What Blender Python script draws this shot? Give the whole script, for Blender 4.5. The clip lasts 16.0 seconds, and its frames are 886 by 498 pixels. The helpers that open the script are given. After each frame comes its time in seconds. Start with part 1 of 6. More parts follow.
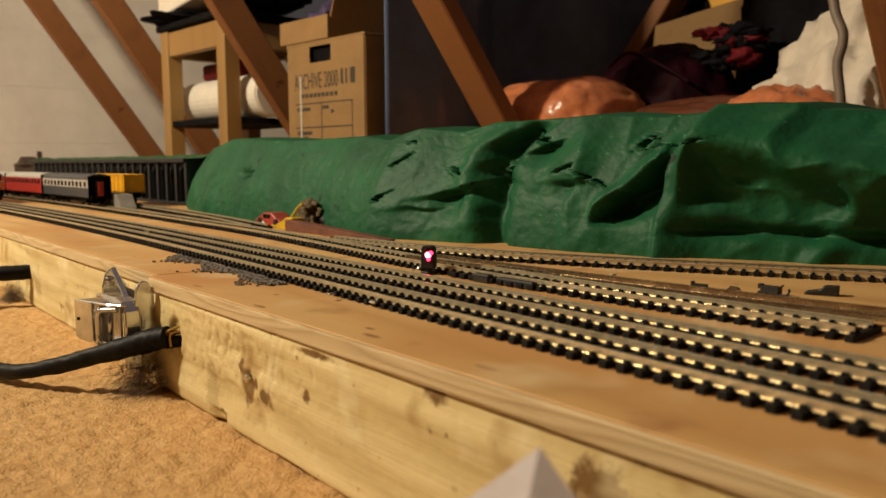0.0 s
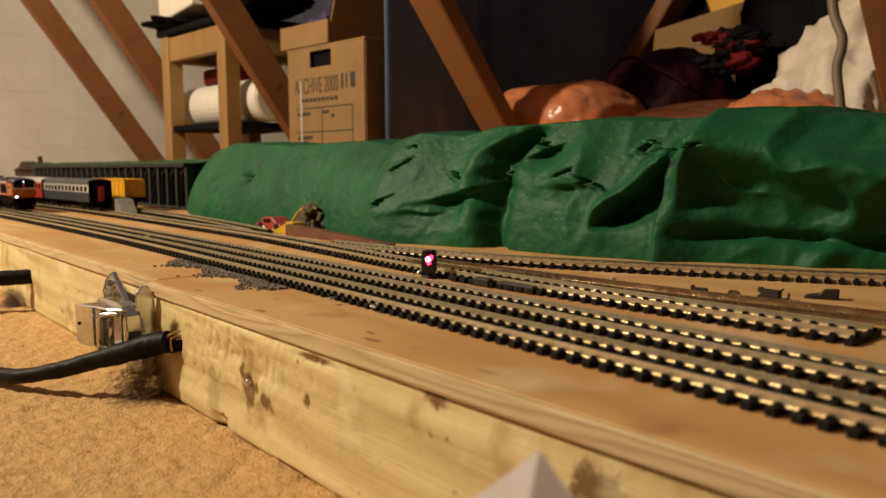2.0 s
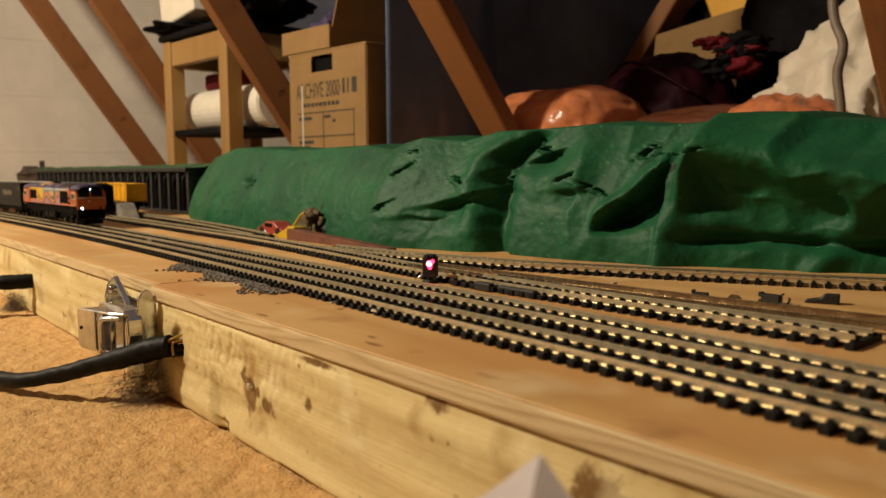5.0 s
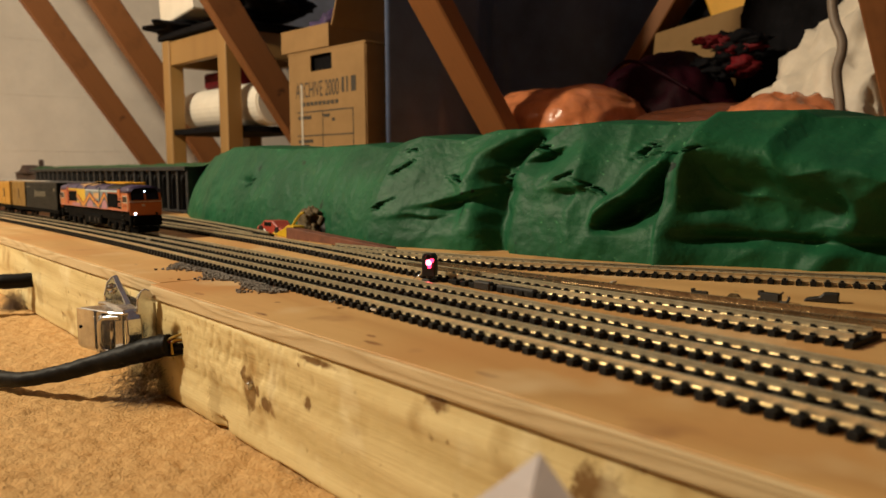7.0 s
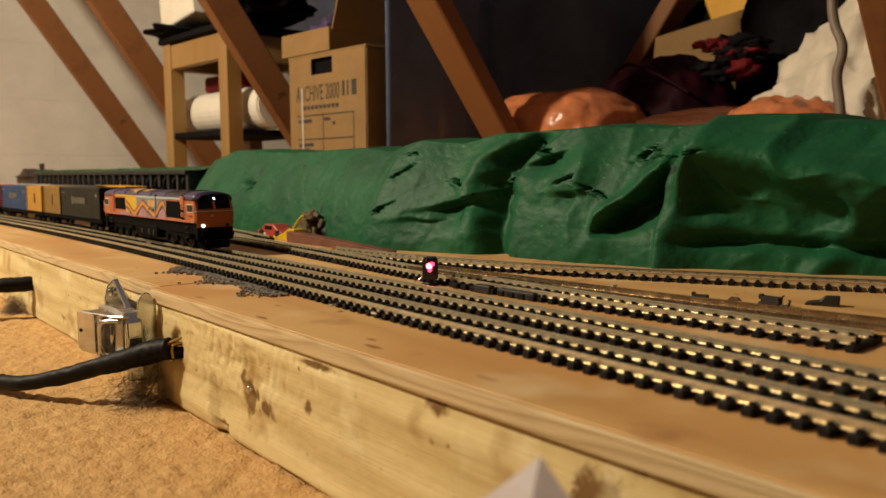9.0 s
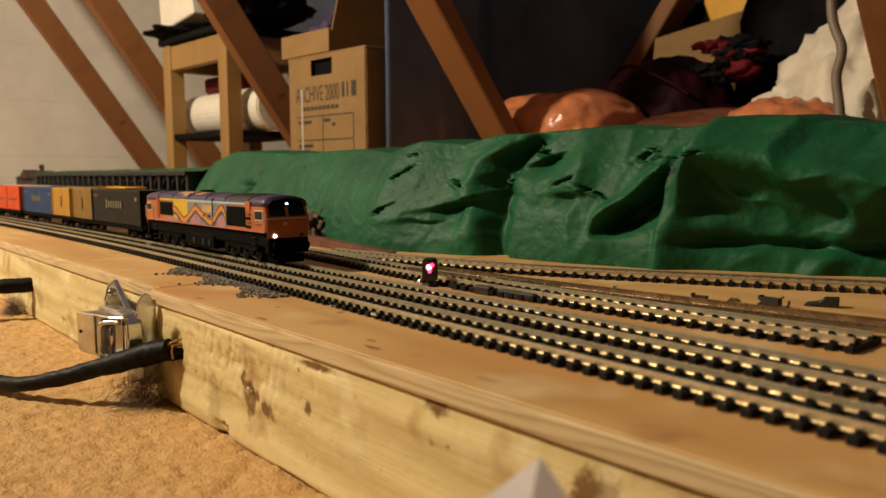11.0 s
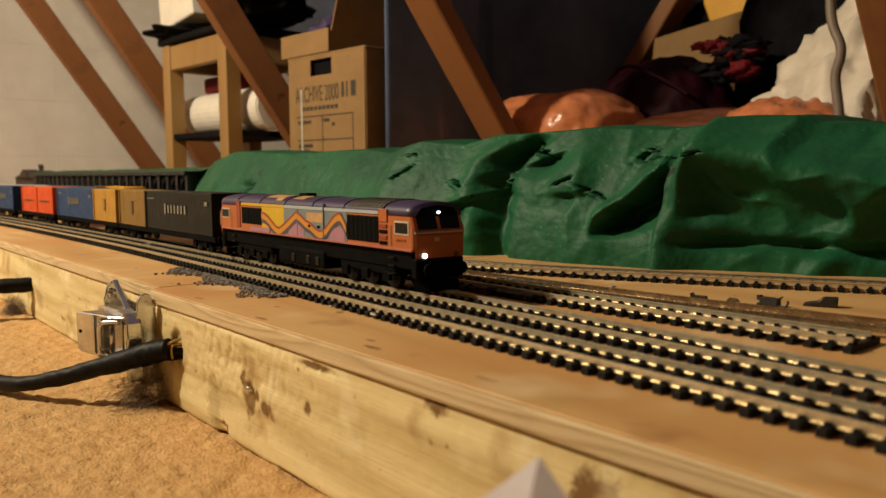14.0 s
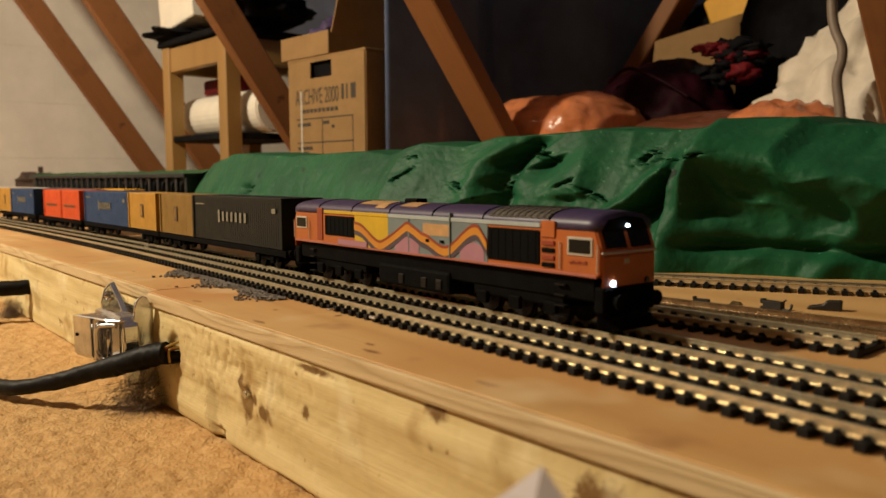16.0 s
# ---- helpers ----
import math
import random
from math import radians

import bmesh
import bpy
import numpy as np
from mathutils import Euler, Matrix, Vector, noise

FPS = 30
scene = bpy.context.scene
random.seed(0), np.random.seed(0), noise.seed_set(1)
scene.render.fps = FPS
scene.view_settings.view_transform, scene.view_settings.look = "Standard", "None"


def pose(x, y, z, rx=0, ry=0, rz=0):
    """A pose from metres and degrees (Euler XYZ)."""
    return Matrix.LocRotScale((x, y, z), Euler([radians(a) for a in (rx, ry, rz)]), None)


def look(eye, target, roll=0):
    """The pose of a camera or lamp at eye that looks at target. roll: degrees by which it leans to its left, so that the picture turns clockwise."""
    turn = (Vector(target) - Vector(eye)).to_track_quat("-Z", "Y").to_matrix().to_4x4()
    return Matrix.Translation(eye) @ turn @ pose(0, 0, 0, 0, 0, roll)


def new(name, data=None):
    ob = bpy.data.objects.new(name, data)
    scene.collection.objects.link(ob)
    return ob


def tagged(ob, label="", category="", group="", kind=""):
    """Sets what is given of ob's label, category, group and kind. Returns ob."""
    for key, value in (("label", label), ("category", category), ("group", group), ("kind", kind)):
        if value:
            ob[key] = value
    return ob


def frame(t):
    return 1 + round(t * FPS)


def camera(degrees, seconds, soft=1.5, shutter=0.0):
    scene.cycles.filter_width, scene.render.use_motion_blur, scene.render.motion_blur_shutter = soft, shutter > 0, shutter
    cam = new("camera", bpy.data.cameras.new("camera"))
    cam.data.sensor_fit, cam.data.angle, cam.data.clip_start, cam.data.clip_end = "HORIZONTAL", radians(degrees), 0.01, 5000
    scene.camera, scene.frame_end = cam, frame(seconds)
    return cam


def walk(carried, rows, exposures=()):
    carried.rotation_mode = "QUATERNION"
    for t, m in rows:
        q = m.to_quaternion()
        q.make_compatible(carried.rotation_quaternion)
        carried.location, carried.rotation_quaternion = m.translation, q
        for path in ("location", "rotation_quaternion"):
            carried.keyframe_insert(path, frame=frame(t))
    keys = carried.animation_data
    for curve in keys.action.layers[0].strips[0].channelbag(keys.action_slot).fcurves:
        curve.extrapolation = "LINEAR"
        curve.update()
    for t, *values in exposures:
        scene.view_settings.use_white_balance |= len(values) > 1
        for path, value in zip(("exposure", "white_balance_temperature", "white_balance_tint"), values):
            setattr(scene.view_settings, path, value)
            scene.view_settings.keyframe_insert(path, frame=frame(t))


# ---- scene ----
E1 = Vector((0.0, -0.17135, 0.07166))


def aim(yaw, pitch, roll, ahead):
    """A small turn and shift of the hand that holds the camera, from its main view."""
    th, up = radians(39.325 + yaw), radians(-5.772 + pitch)
    way = Vector((-math.cos(th) * math.cos(up), math.sin(th) * math.cos(up), math.sin(up)))
    eye = E1 + way * ahead
    return look(eye, eye + way, -0.368 + roll)


cam = camera(58.5, 16.0)
cam.data.dof.use_dof = True
cam.data.dof.focus_distance = 0.55
cam.data.dof.aperture_fstop = 14.0
walk(cam, [(t, aim(*v)) for t, *v in (
    (0, 0.0579, -0.55, 0.0835, 0.0017),
    (0.5, 0.0575, -0.4672, 0.0845, 0.0012),
    (1, 0.0396, -0.1867, 0.0123, 0.0008),
    (1.5, 0.0393, -0.1227, 0.0182, 0.0008),
    (2, 0.0399, -0.2427, 0.0185, 0.0009),
    (2.5, 0.0583, -0.3956, 0.1028, 0.0014),
    (3, 0.0184, -0.1248, 0.0278, 0.0013),
    (3.5, -0.0218, 0.0624, -0.0065, 0.0004),
    (4, -0.0526, 0.1221, 0.0334, -0.0003),
    (6.5, -0.0134, -0.0011, 0.0151, 0.0002),
    (7, 0.0, 0.0, 0.0, 0.0),
    (7.5, -0.0013, 0.0812, -0.0083, -0.0003),
    (8, -0.0229, 0.1647, -0.0888, 0.0006),
    (8.5, -0.0437, 0.2401, 0.0348, 0.0002),
    (9, -0.0315, 0.2554, -0.0148, 0.0001),
    (11.5, -0.0106, 0.3945, 0.0107, -0.0006),
    (12, -0.0231, 0.496, 0.0389, -0.0039),
    (12.5, -0.0031, 0.5749, 0.0835, -0.0015),
    (13, -0.0028, 0.5032, 0.0825, -0.0014),
    (13.5, 0.0196, 0.4292, 0.088, -0.0011),
    (14, 0.0334, 0.3323, 0.0145, -0.0008),
    (14.5, 0.0353, 0.3318, 0.0966, -0.0007),
    (15, -0.0034, 0.448, 0.094, -0.0015),
    (15.5, 0.0318, 0.5281, 0.0283, 0.0062),
    (16, 0.0286, 0.5222, 0.0428, 0.0036),
)])

# ---- light ----
world = bpy.data.worlds.new("world")
scene.world = world
world.use_nodes = True
world.node_tree.nodes["Background"].inputs["Color"].default_value = (1.0, 0.75, 0.45, 1)
world.node_tree.nodes["Background"].inputs["Strength"].default_value = 0.004
bulb_data = bpy.data.lights.new("bulb_light", "POINT")
bulb_data.energy = 160
bulb_data.color = (1.0, 0.86, 0.62)
bulb_data.shadow_soft_size = 0.06
bulb_light = new("bulb_light", bulb_data)
bulb_light.location = (-1.36, -1.03, 1.19)
scene.view_settings.exposure = 0.0


# ---- materials ----
def mat(name, color, rough=0.6, metal=0.0, spec=0.5, vary=0.0, scale=40.0, bump=0.0, bscale=None, stretch=(1, 1, 1), emit=0.0,
        color2=None, coat=0.0, obj_random=0.0):
    m = bpy.data.materials.new(name)
    m.use_nodes = True
    nt = m.node_tree
    b = nt.nodes["Principled BSDF"]
    b.inputs["Base Color"].default_value = (*color, 1)
    b.inputs["Roughness"].default_value = rough
    b.inputs["Metallic"].default_value = metal
    b.inputs["Specular IOR Level"].default_value = spec
    b.inputs["Coat Weight"].default_value = coat
    if emit:
        b.inputs["Emission Color"].default_value = (*color, 1)
        b.inputs["Emission Strength"].default_value = emit
    co = nt.nodes.new("ShaderNodeTexCoord")
    mp = nt.nodes.new("ShaderNodeMapping")
    mp.inputs["Scale"].default_value = stretch
    nt.links.new(co.outputs["Object"], mp.inputs["Vector"])
    if vary or color2:
        n1 = nt.nodes.new("ShaderNodeTexNoise")
        n1.inputs["Scale"].default_value = scale
        n1.inputs["Detail"].default_value = 6
        n1.inputs["Roughness"].default_value = 0.65
        nt.links.new(mp.outputs["Vector"], n1.inputs["Vector"])
        r = nt.nodes.new("ShaderNodeValToRGB")
        c2 = color2 if color2 else tuple(max(0, c * (1 - vary)) for c in color)
        c1 = color if color2 else tuple(min(1, c * (1 + vary * 0.6)) for c in color)
        r.color_ramp.elements[0].position, r.color_ramp.elements[1].position = 0.33, 0.68
        r.color_ramp.elements[0].color, r.color_ramp.elements[1].color = (*c2, 1), (*c1, 1)
        nt.links.new(n1.outputs["Fac"], r.inputs["Fac"])
        out = r.outputs["Color"]
        if obj_random:
            info = nt.nodes.new("ShaderNodeObjectInfo")
            hs = nt.nodes.new("ShaderNodeHueSaturation")
            mr = nt.nodes.new("ShaderNodeMapRange")
            mr.inputs["To Min"].default_value, mr.inputs["To Max"].default_value = 1 - obj_random, 1 + obj_random
            nt.links.new(info.outputs["Random"], mr.inputs["Value"])
            nt.links.new(mr.outputs["Result"], hs.inputs["Value"])
            nt.links.new(out, hs.inputs["Color"])
            out = hs.outputs["Color"]
        nt.links.new(out, b.inputs["Base Color"])
        rr = nt.nodes.new("ShaderNodeMapRange")
        rr.inputs["To Min"].default_value, rr.inputs["To Max"].default_value = min(1, rough * 1.15), rough * 0.8
        nt.links.new(n1.outputs["Fac"], rr.inputs["Value"])
        nt.links.new(rr.outputs["Result"], b.inputs["Roughness"])
    if bump:
        n2 = nt.nodes.new("ShaderNodeTexNoise")
        n2.inputs["Scale"].default_value = bscale or scale * 4
        n2.inputs["Detail"].default_value = 5
        nt.links.new(mp.outputs["Vector"], n2.inputs["Vector"])
        bp = nt.nodes.new("ShaderNodeBump")
        bp.inputs["Strength"].default_value = bump
        bp.inputs["Distance"].default_value = 0.002
        nt.links.new(n2.outputs["Fac"], bp.inputs["Height"])
        nt.links.new(bp.outputs["Normal"], b.inputs["Normal"])
    return m


def wood(name, light, dark, ring=60.0, axis=0, rough=0.6, knots=(), warp=0.35, stain=0.0, bump=0.25, bands=0.0, flat=False):
    """Sawn timber: grain stretched along an axis of the object, with rings, fine fibre and knots at given places (x, z, size)."""
    m = bpy.data.materials.new(name)
    m.use_nodes = True
    nt = m.node_tree
    b = nt.nodes["Principled BSDF"]
    N, L = nt.nodes.new, nt.links.new
    co = N("ShaderNodeTexCoord")
    st = [1.0, 1.0, 1.0]
    st[axis] = 0.07

    def noise_tex(scale, detail, stretch, rough_=0.6):
        mp = N("ShaderNodeMapping")
        mp.inputs["Scale"].default_value = stretch
        L(co.outputs["Object"], mp.inputs["Vector"])
        n = N("ShaderNodeTexNoise")
        n.inputs["Scale"].default_value, n.inputs["Detail"].default_value, n.inputs["Roughness"].default_value = scale, detail, rough_
        L(mp.outputs["Vector"], n.inputs["Vector"])
        return n.outputs["Fac"]

    def mth(op, a, c=None, d=None):
        n = N("ShaderNodeMath")
        n.operation = op
        for i, v in enumerate((a, c, d)):
            if v is None:
                continue
            if isinstance(v, (int, float)):
                n.inputs[i].default_value = v
            else:
                L(v, n.inputs[i])
        return n.outputs[0]

    def mix(fac, a, c):
        n = N("ShaderNodeMix")
        n.data_type = "RGBA"
        for key, v in ((0, fac), (6, a), (7, c)):
            if isinstance(v, tuple):
                n.inputs[key].default_value = (*v, 1)
            elif isinstance(v, (int, float)):
                n.inputs[key].default_value = v
            else:
                L(v, n.inputs[key])
        return n.outputs[2]

    big = noise_tex(ring * 0.25, 2, st)
    fibre = noise_tex(ring * 14, 4, [s if i != axis else 0.03 for i, s in enumerate(st)])
    rings = mth("PINGPONG", mth("MULTIPLY", big, ring * warp), 1.0)
    rings = mth("POWER", rings, 2.0)
    if bands:
        sz = N("ShaderNodeSeparateXYZ")
        L(co.outputs["Object"], sz.inputs[0])
        drift = mth("MULTIPLY", mth("SUBTRACT", noise_tex(9, 3, (0.5, 1, 1.4)), 0.5), 0.055)
        tilt = mth("MULTIPLY", sz.outputs[0], 0.03)
        arg = mth("DIVIDE", mth("ADD", mth("ADD", sz.outputs[2], drift), tilt), bands)
        rings = mth("POWER", mth("PINGPONG", arg, 1.0), 1.6)
    col = mix(mth("MULTIPLY", rings, 0.55 if bands else 0.75), light, dark)
    col = mix(mth("MULTIPLY", fibre, 0.14 if bands else 0.40), col, tuple(d * 0.8 for d in dark))
    blot = noise_tex(14, 5, (1, 1, 1))
    bl = N("ShaderNodeMapRange")
    bl.inputs["From Min"].default_value, bl.inputs["From Max"].default_value = 0.55, 0.75
    L(blot, bl.inputs["Value"])
    col = mix(mth("MULTIPLY", bl.outputs["Result"], stain), col, tuple(d * 0.55 for d in dark))
    if knots:
        sep = N("ShaderNodeSeparateXYZ")
        L(co.outputs["Object"], sep.inputs[0])
        wob = mth("MULTIPLY", mth("SUBTRACT", noise_tex(170, 5, (1, 1, 1), 0.75), 0.5), 2.0)
        for kx, kz, size, aspect in knots:
            dx = mth("DIVIDE", mth("SUBTRACT", sep.outputs[0], kx), size * aspect)
            dz = mth("DIVIDE", mth("SUBTRACT", sep.outputs[1 if flat else 2], kz), size)
            dist = mth("ADD", mth("SQRT", mth("ADD", mth("MULTIPLY", dx, dx), mth("MULTIPLY", dz, dz))), wob)
            mr = N("ShaderNodeMapRange")
            mr.inputs["From Min"].default_value, mr.inputs["From Max"].default_value = 1.12, 0.70
            L(dist, mr.inputs["Value"])
            col = mix(mth("MULTIPLY", mr.outputs["Result"], 0.90 if size < 0.011 else 0.36), col, (dark[0] * 0.42, dark[1] * 0.32, dark[2] * 0.25) if size > 0.011 else (dark[0] * 0.32, dark[1] * 0.20, dark[2] * 0.12))
    L(col, b.inputs["Base Color"])
    b.inputs["Roughness"].default_value = rough
    bp = N("ShaderNodeBump")
    bp.inputs["Strength"].default_value = bump
    bp.inputs["Distance"].default_value = 0.001
    L(mth("ADD", fibre, mth("MULTIPLY", rings, 0.2 if bands else 0.6)), bp.inputs["Height"])
    L(bp.outputs["Normal"], b.inputs["Normal"])
    return m


M_BEAM = wood("pine_beam", (0.75, 0.62, 0.33), (0.45, 0.315, 0.12), ring=52, rough=0.5, stain=0.35, bump=0.35, bands=0.0125,
              knots=((-0.3675, -0.041, 0.0105, 0.60), (-0.412, -0.053, 0.016, 0.55), (-0.838, -0.043, 0.0160, 0.95), (-0.350, -0.0430, 0.0042, 1.2), (-0.3735, -0.0320, 0.0032, 0.9), (-0.358, -0.0385, 0.0030, 1.0), (-0.300, -0.0125, 0.0018, 9.0),
                     (-0.308, -0.0335, 0.0036, 0.9), (-0.141, -0.022, 0.0085, 1.3), (-0.216, -0.0105, 0.0045, 1.4), (-0.399, -0.066, 0.0050, 0.5)))
M_PLY = wood("birch_ply", (0.67, 0.415, 0.165), (0.48, 0.262, 0.086), ring=34, rough=0.6, stain=0.35, bump=0.15, flat=True,
             knots=((-0.2803, 0.0178, 0.0015, 2.4), (-0.268, 0.0105, 0.0018, 3.5), (-0.445, 0.0085, 0.0022, 2.5), (-0.36, 0.006, 0.0016, 4.0), (-0.52, 0.02, 0.0012, 2.0), (-0.20, 0.012, 0.002, 3.0), (-0.62, 0.03, 0.0015, 2.0)))
M_PLYEDGE = wood("ply_edge", (0.66, 0.51, 0.29), (0.44, 0.30, 0.14), ring=120, rough=0.7, stain=0.3, bump=0.4)
M_RAFTER = wood("truss_timber", (0.26, 0.104, 0.032), (0.15, 0.050, 0.015), ring=14, axis=2, rough=0.55, stain=0.45, bump=0.35)
M_TABLE = wood("table_pine", (0.38, 0.215, 0.066), (0.27, 0.14, 0.040), ring=16, axis=2, rough=0.5)
M_CARPET = mat("carpet", (0.63, 0.40, 0.18), 0.95, spec=0.1, color2=(0.50, 0.29, 0.115), scale=100, bump=0.7, bscale=560)
# for the added, unseen room surfaces: kept dark so they bounce little light
M_BOUNCE = mat("bounce_brown", (0.16, 0.10, 0.06), 0.8, vary=0.25, scale=10, bump=0.3)
M_WALL = mat("wall_paint", (0.78, 0.73, 0.66), 0.85, spec=0.2, vary=0.14, scale=3.5, bump=0.7, bscale=45)
M_SHEET = mat("blue_grey_sheet", (0.090, 0.122, 0.215), 0.42, vary=0.35, scale=6, bump=0.5, bscale=14)
M_BLACK = mat("black_plastic", (0.012, 0.011, 0.010), 0.5, vary=0.4, scale=200, bump=0.1)
M_SLEEPER = mat("sleeper_plastic", (0.007, 0.0065, 0.006), 0.6, spec=0.2, vary=0.5, scale=300, bump=0.15, obj_random=0.3)
M_RAIL = mat("nickel_silver", (0.86, 0.75, 0.52), 0.31, metal=0.64, color2=(0.64, 0.51, 0.31), scale=160, bump=0.1, bscale=900)
M_RUST = mat("rusty_rail", (0.52, 0.40, 0.24), 0.28, metal=0.8, color2=(0.26, 0.165, 0.09), scale=120, bump=0.2, bscale=900)
M_HILL = mat("green_paint", (0.0120, 0.104, 0.041), 0.56, color2=(0.0072, 0.064, 0.027), scale=16, bump=0.5, bscale=130, spec=0.22)


def add_specks(m, scale, lo, hi, color, detail=3.0):
    """Sparse spots of another colour over a material: chips, scuffs, cracks, painted glints."""
    nt = m.node_tree
    b = nt.nodes["Principled BSDF"]
    src = b.inputs["Base Color"].links[0].from_socket
    co = nt.nodes.new("ShaderNodeTexCoord")
    n = nt.nodes.new("ShaderNodeTexNoise")
    n.inputs["Scale"].default_value, n.inputs["Detail"].default_value = scale, detail
    nt.links.new(co.outputs["Object"], n.inputs["Vector"])
    r = nt.nodes.new("ShaderNodeMapRange")
    r.inputs["From Min"].default_value, r.inputs["From Max"].default_value = lo, hi
    nt.links.new(n.outputs["Fac"], r.inputs["Value"])
    x = nt.nodes.new("ShaderNodeMix")
    x.data_type = "RGBA"
    nt.links.new(r.outputs["Result"], x.inputs[0])
    nt.links.new(src, x.inputs[6])
    x.inputs[7].default_value = (*color, 1)
    nt.links.new(x.outputs[2], b.inputs["Base Color"])


# near-black spots paint in the dark of small cracks and tears
add_specks(M_HILL, 46, 0.685, 0.72, (0.004, 0.018, 0.010))
# light green specks put the paint's glossy sparkle into the colour
add_specks(M_HILL, 190, 0.72, 0.80, (0.05, 0.20, 0.085), 1.0)
add_specks(M_HILL, 9, 0.54, 0.74, (0.006, 0.052, 0.023))
add_specks(M_HILL, 24, 0.62, 0.78, (0.030, 0.120, 0.050), 6.0)
add_specks(M_WALL, 40, 0.74, 0.78, (0.34, 0.29, 0.24))
add_specks(M_RAFTER, 22, 0.70, 0.76, (0.060, 0.020, 0.008))
add_specks(M_PLY, 55, 0.72, 0.76, (0.16, 0.085, 0.035))
add_specks(M_PLY, 5, 0.46, 0.66, (0.52, 0.26, 0.085))
add_specks(M_PLY, 13, 0.58, 0.72, (0.66, 0.47, 0.25))
add_specks(M_PLY, 19, 0.62, 0.72, (0.36, 0.18, 0.065))
M_BEAM.node_tree.nodes["Principled BSDF"].inputs["Specular IOR Level"].default_value = 0.2
add_specks(M_BEAM, 21, 0.60, 0.72, (0.40, 0.26, 0.10))
add_specks(M_BEAM, 60, 0.68, 0.76, (0.26, 0.155, 0.060))
add_specks(M_BEAM, 170, 0.68, 0.76, (0.30, 0.19, 0.075))
add_specks(M_BEAM, 28, 0.58, 0.74, (0.80, 0.69, 0.42))
M_STEEL = mat("zinc_plate", (0.66, 0.67, 0.69), 0.20, metal=1.0, vary=0.2, scale=120, bump=0.08)
M_DARK = mat("dark_underframe", (0.0032, 0.003, 0.003), 0.75, spec=0.05, vary=0.4, scale=160)
M_GLASS = mat("smoked_window", (0.006, 0.006, 0.007), 0.12, spec=0.3)


# ---- mesh helpers ----
def finish(name, bm, material, parent=None, label="", smooth=False):
    me = bpy.data.meshes.new(name)
    bmesh.ops.recalc_face_normals(bm, faces=bm.faces)
    bm.to_mesh(me)
    bm.free()
    me.materials.append(material)
    if smooth:
        me.shade_smooth()
    ob = new(name, me)
    if parent:
        ob.parent = parent
    if label:
        ob["label"] = label
    return ob


def part(name, bm, material, parent, label="", smooth=False):
    return finish(name, bm, material, parent, label, smooth)


def thing(name, label, category, group="", kind="", at=(0, 0, 0)):
    ob = new(name)
    ob.location = at
    return tagged(ob, label, category, group, kind)


def block(x0, x1, y0, y1, z0, z1, bevel=0.0, bm=None, seg=1):
    """A box, its edges rounded by bevel; adds to bm if one is given."""
    own = bmesh.new()
    v = [own.verts.new((x, y, z)) for x in (x0, x1) for y in (y0, y1) for z in (z0, z1)]
    for f in ((0, 1, 3, 2), (4, 6, 7, 5), (0, 4, 5, 1), (2, 3, 7, 6), (0, 2, 6, 4), (1, 5, 7, 3)):
        own.faces.new([v[i] for i in f])
    bmesh.ops.recalc_face_normals(own, faces=own.faces)
    if bevel:
        bmesh.ops.bevel(own, geom=own.edges[:], offset=bevel, segments=seg, affect="EDGES", profile=0.5)
    if bm is None:
        return own
    join(bm, own)
    return bm


def join(bm, own, m=None):
    if m is not None:
        own.transform(m)
    me = bpy.data.meshes.new("tmp")
    own.to_mesh(me)
    own.free()
    bm.from_mesh(me)
    bpy.data.meshes.remove(me)


def cyl(r, h, seg=16, m=None, bm=None, r2=None, bevel=0.0):
    own = bmesh.new()
    bmesh.ops.create_cone(own, cap_ends=True, segments=seg, radius1=r, radius2=r if r2 is None else r2, depth=h)
    if bevel:
        bmesh.ops.bevel(own, geom=[e for e in own.edges if len(e.link_faces) == 2 and e.calc_face_angle(0) > 1], offset=bevel, segments=2, affect="EDGES")
    if m is not None:
        own.transform(m)
    if bm is None:
        return own
    join(bm, own)
    return bm


def prism(outline, a0, a1, axis="x", bevel=0.0):
    """A closed outline pushed along an axis. Outline pairs are (y, z) for x, (x, z) for y, (x, y) for z."""
    own = bmesh.new()

    def p(u, v, a):
        return {"x": (a, u, v), "y": (u, a, v), "z": (u, v, a)}[axis]
    lo = [own.verts.new(p(u, v, a0)) for u, v in outline]
    hi = [own.verts.new(p(u, v, a1)) for u, v in outline]
    own.faces.new(lo)
    own.faces.new(hi[::-1])
    n = len(outline)
    for i in range(n):
        own.faces.new((lo[i], lo[(i + 1) % n], hi[(i + 1) % n], hi[i]))
    bmesh.ops.recalc_face_normals(own, faces=own.faces)
    if bevel:
        bmesh.ops.bevel(own, geom=[e for e in own.edges if e.calc_face_angle(0) > 0.6], offset=bevel, segments=1, affect="EDGES")
    return own


